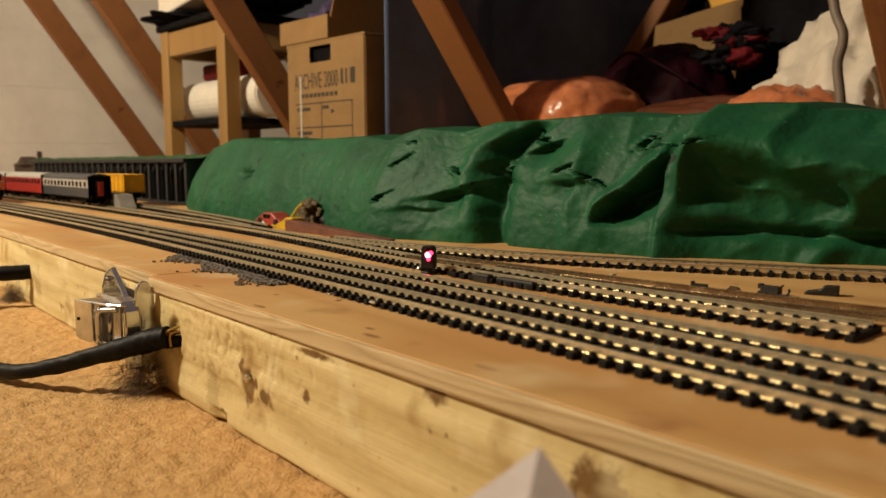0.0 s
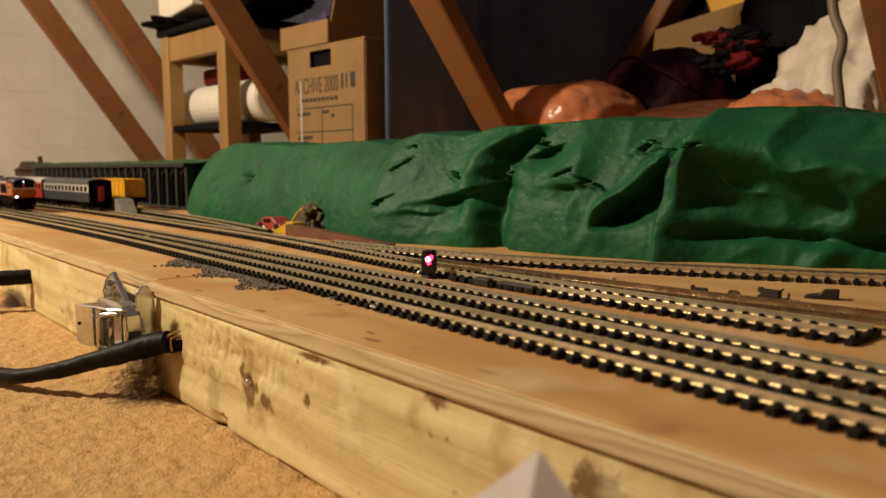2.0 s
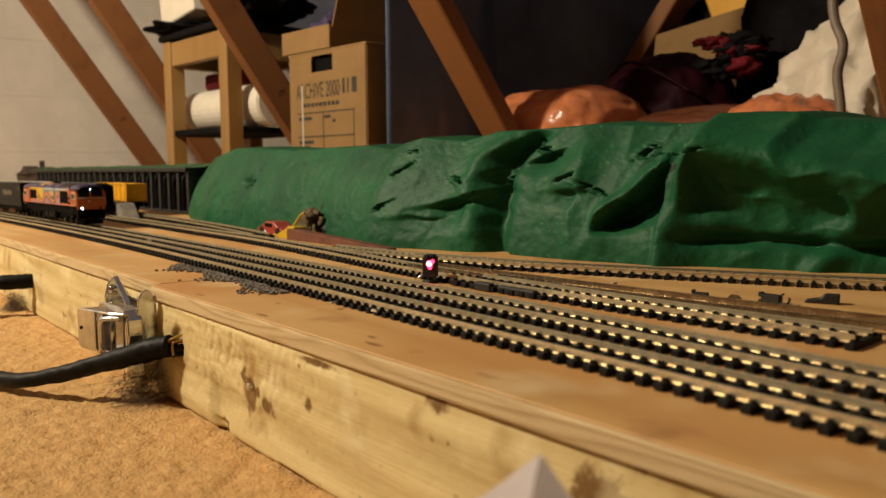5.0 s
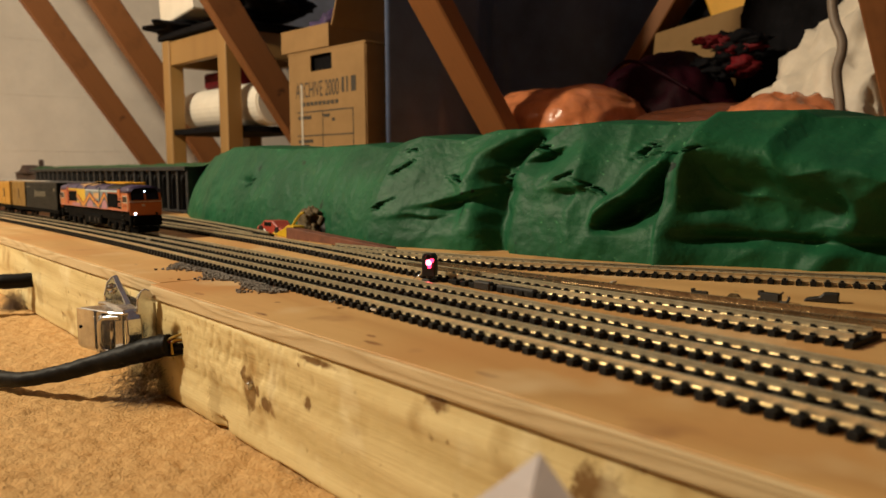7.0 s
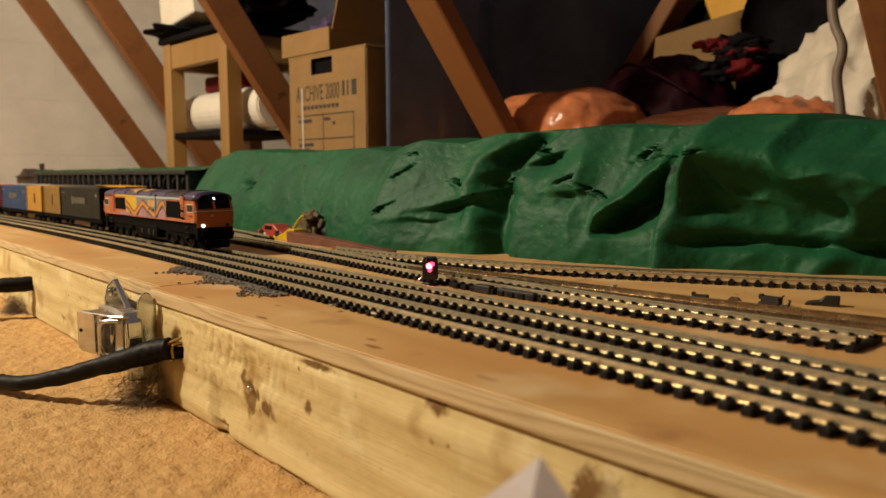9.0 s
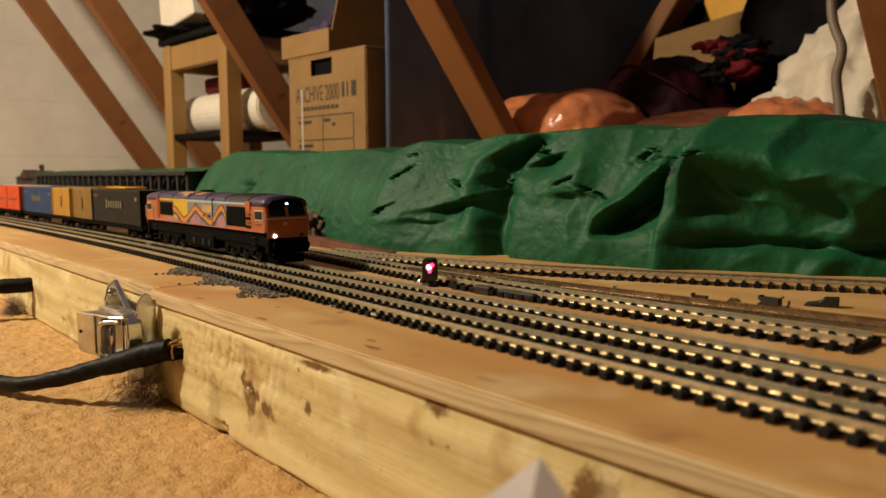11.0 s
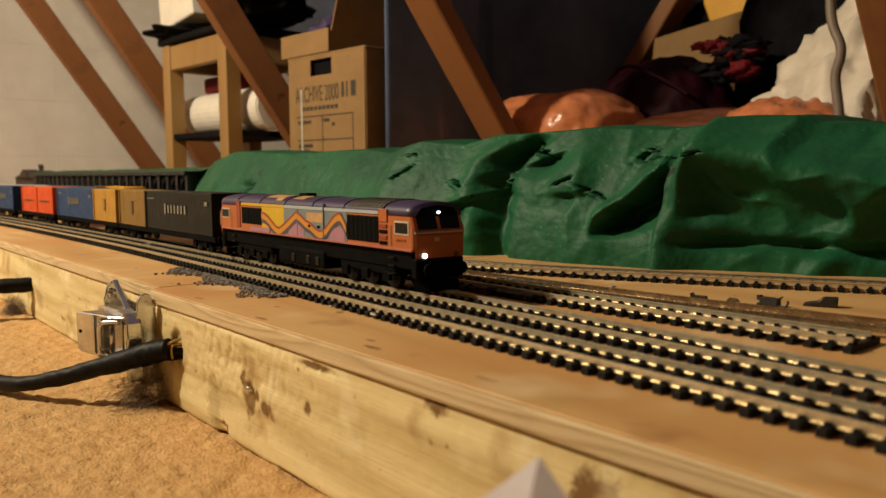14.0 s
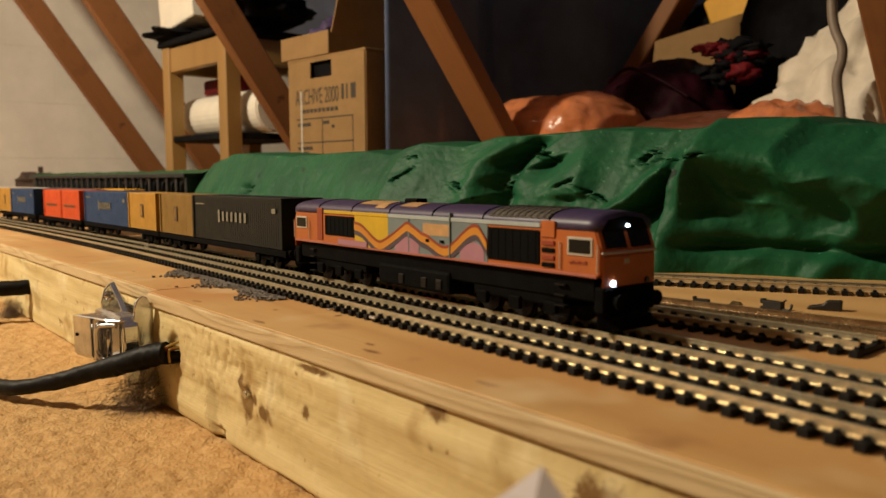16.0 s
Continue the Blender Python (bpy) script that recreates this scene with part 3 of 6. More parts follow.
# seconds and metres run along the line from its end to the locomotive's front
TRAIN_RUN = (
    (0, 2.2805), (0.5, 2.2275), (1, 2.1745), (1.5, 2.1215), (2, 2.0697), (2.5, 2.0149), (3, 1.9589), (3.5, 1.9051), (4, 1.8493), (4.7, 1.7734), (5.3, 1.7090), (5.9, 1.6464), (6.5, 1.5913),
    (7, 1.5403), (7.5, 1.4914), (8, 1.4427), (8.5, 1.3998), (9, 1.3585), (9.8, 1.3014), (10.6, 1.2448), (11.5, 1.1881), (12, 1.1571), (12.5, 1.1253), (13, 1.0947), (13.5, 1.0639), (14, 1.0331), (14.5, 1.0019), (15, 0.9699), (15.5, 0.9370), (16, 0.9030)
)


def on_line(front, length):
    """The pose of a vehicle whose two ends stand on the line; its own x runs forwards from its middle."""
    f, r = front + 0.2 * length, front + 0.8 * length
    a = Vector((np.interp(f, TRAIN_ARC, TRAIN_LINE[:, 0]), np.interp(f, TRAIN_ARC, TRAIN_LINE[:, 1]), RAIL_TOP))
    b = Vector((np.interp(r, TRAIN_ARC, TRAIN_LINE[:, 0]), np.interp(r, TRAIN_ARC, TRAIN_LINE[:, 1]), RAIL_TOP))
    d = a - b
    return Matrix.Translation((a + b) / 2) @ Matrix.Rotation(math.atan2(d.y, d.x), 4, "Z")


TRAIN = []


def motions():
    for vehicle, behind, length in TRAIN:
        walk(vehicle, [(t, on_line(run + behind, length)) for t, run in TRAIN_RUN])


# ---- the train ----
M_ORANGE = mat("orange_livery", (0.42, 0.108, 0.024), 0.38, vary=0.12, scale=60)
M_PURPLE = mat("purple_roof", (0.040, 0.026, 0.078), 0.45, vary=0.2, scale=80)
M_YELLOW = mat("yellow_livery", (0.56, 0.36, 0.016), 0.4, vary=0.1, scale=60)
M_GREYBLUE = mat("grey_blue_livery", (0.15, 0.205, 0.225), 0.4, vary=0.15, scale=60)
M_PINK = mat("pink_livery", (0.36, 0.17, 0.235), 0.4, vary=0.1, scale=60)
M_BROWN = mat("brown_red_livery", (0.26, 0.042, 0.018), 0.4, vary=0.1, scale=60)
M_AMBER = mat("amber_livery", (0.54, 0.22, 0.022), 0.4, vary=0.1, scale=60)
M_INDIGO = mat("dark_violet_livery", (0.060, 0.048, 0.075), 0.4, vary=0.1, scale=60)
M_PALE = mat("pale_stripe", (0.46, 0.43, 0.37), 0.4, vary=0.1, scale=60)
M_GRILLE = mat("black_grille", (0.003, 0.003, 0.003), 0.9, spec=0.08)
M_LAMP = mat("headlight_glow", (0.66, 0.80, 1.0), 0.3, emit=9)
M_CABGLASS = mat("cab_side_window", (0.010, 0.009, 0.008), 0.35, spec=0.12)
M_WHEEL = mat("wheel_steel", (0.012, 0.010, 0.009), 0.5, metal=0.6, vary=0.3, scale=200)
M_SAND = mat("tan_patch", (0.48, 0.28, 0.12), 0.5, vary=0.2, scale=90)


M_SILL = mat("coral_sill", (0.40, 0.125, 0.085), 0.4, vary=0.15, scale=60)
M_SLAT = mat("radiator_slat", (0.046, 0.038, 0.030), 0.7, vary=0.3, scale=300)
M_CANTRAIL = mat("pale_blue_grey_strip", (0.36, 0.42, 0.44), 0.4, vary=0.12, scale=60)
M_RADIATOR = mat("radiator_mesh", (0.075, 0.062, 0.048), 0.7, vary=0.3, scale=300)


def wheel_mesh(r):
    bm = cyl(r, 0.0024, 20, Matrix.Rotation(radians(90), 4, "X"))
    cyl(r * 1.14, 0.0007, 20, Matrix.Translation((0, 0.0013, 0)) @ Matrix.Rotation(radians(90), 4, "X"), bm)
    cyl(r * 0.35, 0.0032, 10, Matrix.Rotation(radians(90), 4, "X"), bm)
    return bm


def add_wheels(parent, xs, r):
    for x in xs:
        for s in (-1, 1):
            w = part("wheel", wheel_mesh(r), M_WHEEL, parent, "blackened steel wheel")
            w.matrix_local = Matrix.Translation((x, s * 0.0086, r)) @ Matrix.Rotation(0 if s < 0 else math.pi, 4, "Z")


def ribbon(xs, mid, half, y, thick=0.00025):
    """A painted band on the side: height mid(x) and half width half(x), kept within the panel."""
    own = bmesh.new()
    lo0 = None
    for x in xs:
        z0, z1 = max(mid(x) - half(x), 0.0248), min(mid(x) + half(x), 0.0443)
        z1 = max(z1, z0 + 0.00002)
        q = [own.verts.new((x, yy, z)) for yy in (y, y - thick) for z in (z0, z1)]
        if lo0:
            own.faces.new((lo0[2], q[2], q[3], lo0[3]))
            own.faces.new((lo0[1], lo0[3], q[3], q[1]))
            own.faces.new((lo0[0], q[0], q[2], lo0[2]))
        lo0 = q
    return own


def build_locomotive():
    loco = thing("locomotive", "orange and purple model diesel locomotive with rainbow-wave sides", "locomotive")
    W = 0.0174
    # body with its two orange cabs; each end slopes back above the waist
    side = [(-0.1322, 0.0236), (0.1322, 0.0236), (0.1340, 0.0262), (0.1340, 0.0352), (0.1305, 0.0448), (-0.1305, 0.0448), (-0.1340, 0.0352), (-0.1340, 0.0262)]
    part("body", prism(side, -W, W, "y", 0.0007), M_ORANGE, loco, "orange cab and body shell")
    # rounded purple roof in a cross-section arc, drawn in at the ends
    own = bmesh.new()
    last = None
    for x, shrink in ((-0.1318, 0.90), (-0.1255, 0.985), (-0.118, 1.0), (0.118, 1.0), (0.1255, 0.985), (0.1318, 0.90)):
        ring = []
        for k in range(15):
            a = math.pi * k / 14
            yy = -math.cos(a) * W * 1.002
            zz = 0.0440 + 0.0090 * shrink * math.sin(a) ** 0.62
            ring.append(own.verts.new((x, yy, zz)))
        if last:
            for k in range(14):
                own.faces.new((last[k], ring[k], ring[k + 1], last[k + 1]))
            own.faces.new((last[14], ring[14], ring[0], last[0]))
        else:
            own.faces.new(ring)
        last = ring
    own.faces.new(last[::-1])
    part("roof", own, M_PURPLE, loco, "dark purple rounded roof", True)
    def roof_patch(name, x0, x1, k0, k1, material, label, lift=0.00035):
        q = bmesh.new()
        prev = None
        for k in np.linspace(k0, k1, 10):
            a = math.pi * k
            pts = []
            for lf in (lift, -0.0006):
                yy, zz = -math.cos(a) * (W * 1.002 + lf), 0.0440 + 0.0090 * math.sin(a) ** 0.62 + lf
                pts += [q.verts.new((x0, yy, zz)), q.verts.new((x1, yy, zz))]
            if prev:
                q.faces.new((prev[0], prev[1], pts[1], pts[0]))
                q.faces.new((prev[2], pts[2], pts[3], prev[3]))
                q.faces.new((prev[0], pts[0], pts[2], prev[2]))
                q.faces.new((prev[1], prev[3], pts[3], pts[1]))
            else:
                q.faces.new((pts[0], pts[2], pts[3], pts[1]))
            prev = pts
        q.faces.new((prev[0], prev[1], prev[3], prev[2]))
        part(name, q, material, loco, label)
    roof_patch("roof_grille", 0.064, 0.103, 0.10, 0.90, M_RADIATOR, "grey-brown radiator grille over the roof")
    for k in range(9):
        roof_patch("grille_slat", 0.0655 + k * 0.0042, 0.0672 + k * 0.0042, 0.12, 0.88, M_SLAT, "", 0.0006)
    roof_patch("roof_panel", -0.057, -0.028, 0.24, 0.45, M_SAND, "tan roof hatch")
    roof_patch("roof_panel", -0.036, -0.026, 0.14, 0.24, M_SAND, "tan roof hatch")
    roof_patch("roof_panel", -0.014, 0.002, 0.22, 0.42, M_SAND, "tan roof hatch")
    for x in (-0.100, -0.060, -0.020, 0.020, 0.060, 0.104):
        roof_patch("roof_seam", x - 0.0003, x + 0.0003, 0.03, 0.97, M_DARK, "", 0.0004)
    part("exhaust", block(-0.024, -0.012, -0.004, 0.004, 0.052, 0.0552, 0.0006), M_DARK, loco)
    # painted side: the same on both sides
    for s in (-1, 1):
        def put(name, bm, m, label=""):
            if s > 0:
                bm.transform(Matrix.Scale(-1, 4, (0, 1, 0)))
            return part(name, bm, m, loco, label)
        y = -W - 0.0001
        put("yellow_panel", block(-0.056, -0.0205, y - 0.0002, y + 0.001, 0.0250, 0.0443), M_YELLOW)
        put("grey_panel", block(-0.0205, 0.0640, y - 0.0002, y + 0.001, 0.0250, 0.0443), M_GREYBLUE)
        put("tan_panel", block(0.0125, 0.0345, y - 0.0003, y + 0.001, 0.0360, 0.0425), M_SAND)
        put("yellow_rail", block(-0.0925, -0.0205, y - 0.0005, y + 0.001, 0.0443, 0.0465, 0.0002), M_YELLOW, "yellow cantrail strip")
        put("pale_rail", block(-0.0205, 0.0995, y - 0.0005, y + 0.001, 0.0443, 0.0465, 0.0002), M_CANTRAIL, "pale grey cantrail strip")
        put("sill", block(-0.132, 0.132, y - 0.0005, y + 0.001, 0.0236, 0.0250, 0.0002), M_SILL, "pink and orange sill stripe")
        xs = np.linspace(-0.056, 0.0638, 60)
        # troughs and peaks of the wave
        knots_x = [-0.060, -0.053, -0.028, -0.002, 0.012, 0.031, 0.056, 0.066]
        knots_z = [0.040, 0.0375, 0.0275, 0.0405, 0.0345, 0.0285, 0.0415, 0.0330]

        def wave(x):
            i = min(max(int(np.searchsorted(knots_x, x)) - 1, 0), len(knots_x) - 2)
            t = (x - knots_x[i]) / (knots_x[i + 1] - knots_x[i])
            t = t * t * (3 - 2 * t) if i not in (3, 2) else t ** 1.2
            return knots_z[i] + (knots_z[i + 1] - knots_z[i]) * t
        put("pink_hill", ribbon([x for x in xs if abs(x + 0.002) < 0.012], lambda x: 0.0290 - abs(x + 0.002) * 0.30, lambda x: 0.0052, y - 0.0002), M_PINK)
        put("pink_hill", ribbon([x for x in xs if 0.042 < x < 0.063], lambda x: 0.0290 - abs(x - 0.054) * 0.32, lambda x: 0.0056, y - 0.0002), M_PINK)
        put("pink_hill", ribbon(np.linspace(-0.075, -0.042, 12), lambda x: 0.0260, lambda x: 0.0022, y - 0.0006), M_PINK)
        put("violet_wave", ribbon(xs, lambda x: wave(x) - 0.0040, lambda x: 0.0019, y - 0.0003), M_INDIGO)
        put("amber_wave", ribbon(xs, lambda x: wave(x) - 0.0008, lambda x: 0.0022, y - 0.0004), M_AMBER)
        put("brown_wave", ribbon(xs, lambda x: wave(x) + 0.0018, lambda x: 0.0008, y - 0.0005), M_BROWN)
        put("grille", block(0.0645, 0.0990, y - 0.0004, y + 0.001, 0.0268, 0.0430, 0.0002), M_GRILLE, "black louvred air intake")
        put("grille", block(-0.0915, -0.0565, y - 0.0004, y + 0.001, 0.0300, 0.0430, 0.0002), M_GRILLE, "black louvred air intake")
        for x0_, x1_, za, zb in ((0.0645, 0.0990, 0.0268, 0.0430), (-0.0915, -0.0565, 0.0300, 0.0430)):
            for k in range(7):
                xx = x0_ + (x1_ - x0_) * (k + 0.5) / 7
                put("louvre", block(xx - 0.0002, xx + 0.0002, y - 0.0006, y, za + 0.001, zb - 0.001), M_GRILLE)
        put("door_pillar", block(0.1000, 0.1085, y - 0.0007, y + 0.001, 0.0400, 0.0478, 0.0003), M_ORANGE)
        for k in range(4):
            put("vent_slat", block(0.1005, 0.1080, y - 0.0007, y + 0.001, 0.0262 + k * 0.0034, 0.0284 + k * 0.0034, 0.0002), M_GRILLE if k % 2 == 0 else M_BROWN)
        put("door_pillar", block(-0.1015, -0.0945, y - 0.0005, y + 0.001, 0.0262, 0.0478, 0.0003), M_BROWN)
        put("pipe", block(0.0352, 0.0362, y - 0.0010, y + 0.001, 0.0250, 0.0490, 0.0002), M_GREYBLUE)
        for c in (0.1225, -0.1225):
            frame_ = block(c - 0.0072, c + 0.0072, y - 0.0004, y + 0.001, 0.0328, 0.0412, 0.0003)
            put("window_frame", frame_, M_PALE, "pale cab window frame")
            put("window", block(c - 0.0060, c + 0.0060, y - 0.0007, y + 0.001, 0.0340, 0.0402, 0.0002), M_CABGLASS)
        for k in range(6):
            x = 0.1165 + k * 0.0017
            put("lettering", block(x, x + 0.0012, y - 0.0003, y + 0.001, 0.0292, 0.0300 + 0.0006 * (k % 2)), M_BROWN)
        for x in (0.0155, 0.0275):
            put("marking", block(x, x + 0.003, y - 0.0008, y + 0.001, 0.0322, 0.0338), M_GRILLE)
        put("door_gap", block(-0.0008, 0.0, y - 0.0006, y + 0.001, 0.0252, 0.044), M_GREYBLUE)
    # cab fronts
    for s in (1, -1):
        def end(name, bm, m, label=""):
            if s < 0:
                bm.transform(Matrix.Rotation(math.pi, 4, "Z"))
            return part(name, bm, m, loco, label)
        tilt = Matrix.Translation((0.1340, 0, 0.0352)) @ Matrix.Rotation(radians(-19), 4, "Y")
        b = block(-0.0004, 0.0005, -0.0170, 0.0170, 0.0002, 0.0118, 0.0003)
        b.transform(tilt)
        end("windscreen_surround", b, M_ORANGE)
        for y0, y1 in ((-0.0145, -0.0012), (0.0012, 0.0145)):
            b = block(-0.0002, 0.0009, y0, y1, 0.0012, 0.0092, 0.0002)
            b.transform(tilt)
            end("windscreen", b, M_GLASS, "dark cab windscreen")
        end("waist_rail", block(0.1336, 0.1350, -0.0174, 0.0174, 0.0342, 0.0352, 0.0003), M_PALE, "pale waist handrail")
        end("brow", prism([(-0.0150, 0.0440), (0.0150, 0.0440), (0.0110, 0.0490), (0.0, 0.0505), (-0.0110, 0.0490)], 0.1270, 0.1325, "x", 0.0005), M_DARK)
        end("headlight", cyl(0.0007, 0.0016, 14, Matrix.Translation((0.1328, 0, 0.0462)) @ Matrix.Rotation(radians(90), 4, "Y")), M_LAMP if s > 0 else M_GLASS, "glowing white headlight")
        for yy in (-0.0110, 0.0110):
            glow = s > 0 and yy < 0
            end("marker_light", cyl(0.0013, 0.0012, 14, Matrix.Translation((0.1348, yy, 0.0214)) @ Matrix.Rotation(radians(90), 4, "Y")), M_LAMP if glow else M_GLASS, "glowing white marker light" if glow else "unlit marker light")
        end("front_plate", block(0.1336, 0.1346, -0.0168, 0.0168, 0.0196, 0.0335, 0.0005), M_ORANGE)
        end("buffer_beam", block(0.1290, 0.1352, -0.0165, 0.0165, 0.0085, 0.0198, 0.0010), M_DARK)
        for yy in (-0.0115, 0.0115):
            bf = cyl(0.0020, 0.0040, 12, Matrix.Translation((0.1370, yy, 0.0140)) @ Matrix.Rotation(radians(90), 4, "Y"))
            cyl(0.0034, 0.0012, 16, Matrix.Translation((0.1395, yy, 0.0140)) @ Matrix.Rotation(radians(90), 4, "Y"), bf)
            end("buffer", bf, M_DARK, "black oval buffer")
        end("coupling", block(0.1340, 0.1450, -0.0022, 0.0022, 0.0070, 0.0092, 0.0006), M_DARK)
        end("plough", prism([(0.1300, -0.0150), (0.1380, -0.0100), (0.1385, 0.0100), (0.1300, 0.0150)], 0.0018, 0.0075, "z"), M_DARK)
        end("nose_lettering", block(0.1347, 0.1351, -0.0040, -0.0010, 0.0295, 0.0318), M_PALE)
    for s in (-1, 1):
        for x in (0.1115, 0.1325, -0.1115, -0.1325):
            part("handrail", cyl(0.0003, 0.0125, 6, Matrix.Translation((x, s * 0.0181, 0.0322))), M_PALE, loco, "thin pale cab handrail")
    part("underframe", block(-0.1290, 0.1290, -0.0150, 0.0150, 0.0130, 0.0236, 0.0008), M_DARK, loco)
    part("fuel_tank", block(-0.0330, 0.0330, -0.0165, 0.0165, 0.0050, 0.0170, 0.0018, seg=2), M_DARK, loco, "black fuel tank")
    for x in (-0.012, 0.009, 0.022):
        part("tank_fitting", block(x, x + 0.005, -0.0172, -0.0160, 0.0070, 0.0125, 0.0004), M_WHEEL, loco)
    for x in (0.1105, -0.1105):
        for k in range(4):
            part("cab_step", block(x - 0.003, x + 0.003, -0.0172, -0.0140, 0.0050 + k * 0.0046, 0.0056 + k * 0.0046), M_WHEEL, loco)
    for bx in (0.0800, -0.0800):
        bogie = part("bogie", block(bx - 0.031, bx + 0.031, -0.0140, 0.0140, 0.0080, 0.0140, 0.0010), M_DARK, loco, "black three-axle bogie")
        for x in (-0.0230, 0, 0.0230):
            for s in (-1, 1):
                part("axle_box", block(bx + x - 0.004, bx + x + 0.004, s * 0.0145 - 0.0012, s * 0.0145 + 0.0012, 0.0045, 0.0105, 0.0006), M_DARK, bogie)
        add_wheels(bogie, [bx - 0.0230, bx, bx + 0.0230], 0.0070)
    for o in loco.children:
        for v in o.data.vertices:
            if v.co.z > 0.0236:
                v.co.z = 0.0236 + (v.co.z - 0.0236) * 0.94
    TRAIN.append((loco, 0.0, 0.281))


M_BOX = {
    "dark": mat("slate_container", (0.0085, 0.0115, 0.0115), 0.5, spec=0.18, vary=0.25, scale=60),
    "tan": mat("tan_container", (0.23, 0.135, 0.036), 0.5, spec=0.18, vary=0.15, scale=60),
    "yellow": mat("yellow_container", (0.44, 0.235, 0.042), 0.5, spec=0.18, vary=0.15, scale=60),
    "blue": mat("blue_container", (0.016, 0.050, 0.135), 0.5, spec=0.18, vary=0.2, scale=60),
    "orange": mat("red_orange_container", (0.58, 0.078, 0.02), 0.5, spec=0.18, vary=0.15, scale=60),
}
M_LETTER = mat("pale_lettering", (0.20, 0.185, 0.14), 0.6, vary=0.2, scale=400)
M_TINY = mat("dark_lettering", (0.10, 0.06, 0.03), 0.6)


def add_container(wagon, x0, x1, key, word):
    """A ribbed steel box; its side lettering becomes plain bars."""
    z0, z1, w = 0.0148, 0.0510, 0.0160
    box_ = part("container", block(x0, x1, -w + 0.0006, w - 0.0006, z0, z1, 0.0003), M_BOX[key], wagon, key.replace("dark", "dark slate") + " shipping container")
    ribs = bmesh.new()
    n = int((x1 - x0) / 0.0036)
    for s in (-1, 1):
        for k in range(n):
            x = x0 + 0.003 + (x1 - x0 - 0.006) * (k + 0.5) / n
            block(x - 0.0008, x + 0.0008, s * (w - 0.0006) - 0.0001, s * (w - 0.0006) + 0.00012, z0 + 0.002, z1 - 0.002, bm=ribs)
    part("ribbing", ribs, M_BOX[key], box_)["kind"] = "stuff"
    for x in (x0 + 0.0012, x1 - 0.0012):
        for s in (-1, 1):
            part("corner_post", block(x - 0.0012, x + 0.0012, s * w - 0.0005, s * w + 0.0005, z0, z1, 0.0002), M_BOX[key], box_)
    if word == "long":
        L_ = 0.058 if key == "dark" else 0.048
        c = (x0 + x1) / 2
        for k in range(7):
            x = c - L_ / 2 + L_ * k / 7
            h = 0.0100 if k == 0 else 0.0074
            part("lettering", block(x, x + L_ / 7 * 0.45, -w - 0.0004, -w + 0.0002, 0.0350 - h / 2, 0.0350 + h / 2), M_LETTER, box_)
        part("lettering", block(x1 - 0.016, x1 - 0.010, -w - 0.0004, -w + 0.0002, 0.040, 0.0435), M_LETTER, box_)
        part("lettering", block(x0 + 0.008, x0 + 0.026, -w - 0.0004, -w + 0.0002, 0.0435, 0.0445), M_LETTER, box_)
    elif word == "mark":
        c = (x0 + x1) / 2
        part("lettering", block(c - 0.004, c + 0.004, -w - 0.0004, -w + 0.0002, 0.027, 0.040), M_TINY, box_)
        part("lettering", block(c - 0.0015, c + 0.0015, -w - 0.0006, -w + 0.0002, 0.029, 0.038), M_BOX[key], box_)
    elif word == "line":
        for k in range(4):
            x = x0 + 0.014 + k * 0.013
            part("lettering", block(x, x + 0.010, -w - 0.0004, -w + 0.0002, 0.0300, 0.0325), M_TINY, box_)
    return box_


def build_wagon(behind, L_, load, label):
    wagon = thing("container_wagon", label, "wagon", "container wagons of the train")
    half = L_ / 2
    part("frame", block(-half + 0.004, half - 0.004, -0.0045, 0.0045, 0.0080, 0.0135, 0.0005), M_DARK, wagon, "black skeletal wagon frame")
    for s in (-1, 1):
        part("solebar", block(-half + 0.002, half - 0.002, s * 0.0148 - 0.001, s * 0.0148 + 0.001, 0.0100, 0.0143, 0.0003), M_DARK, wagon)
        part("headstock", block(s * (half - 0.002) - 0.0015, s * (half - 0.002) + 0.0015, -0.0158, 0.0158, 0.0095, 0.0143, 0.0003), M_DARK, wagon)
        for yy in (-0.0115, 0.0115):
            part("buffer", cyl(0.0026, 0.005, 10, Matrix.Translation((s * (half - 0.0005), yy, 0.0125)) @ Matrix.Rotation(radians(90), 4, "Y")), M_DARK, wagon)
        part("coupling", block(s * (half + 0.001) - 0.006, s * (half + 0.001) + 0.006, -0.002, 0.002, 0.0070, 0.0086, 0.0004), M_DARK, wagon)
        bx = s * (half - 0.037)
        bogie = part("bogie", block(bx - 0.020, bx + 0.020, -0.0130, 0.0130, 0.0055, 0.0095, 0.0008), M_DARK, wagon, "black two-axle bogie")
        for x in (-0.012, 0.012):
            for q in (-1, 1):
                part("axle_box", block(bx + x - 0.003, bx + x + 0.003, q * 0.0136 - 0.001, q * 0.0136 + 0.001, 0.0038, 0.0088, 0.0005), M_DARK, bogie)
        add_wheels(bogie, [bx - 0.012, bx + 0.012], 0.0058)
    x = half - 0.004
    for key, size, word in load:
        if key:
            add_container(wagon, x - size, x, key, word)
        x -= size + 0.001
    TRAIN.append((wagon, behind, L_))


def build_train():
    build_locomotive()
    build_wagon(0.2920, 0.262, (("dark", 0.168, "long"), ("tan", 0.084, "mark")), "skeletal wagon with a dark slate and a tan container")
    build_wagon(0.5560, 0.252, (("yellow", 0.082, "mark"), ("blue", 0.160, "long")), "skeletal wagon with a yellow and a blue container")
    build_wagon(0.8200, 0.205, (("orange", 0.083, "line"), ("orange", 0.083, "line")), "skeletal wagon with two red-orange containers")
    build_wagon(1.0420, 0.230, (("blue", 0.135, "long"), ("yellow", 0.080, "mark")), "skeletal wagon with a blue and a yellow container")


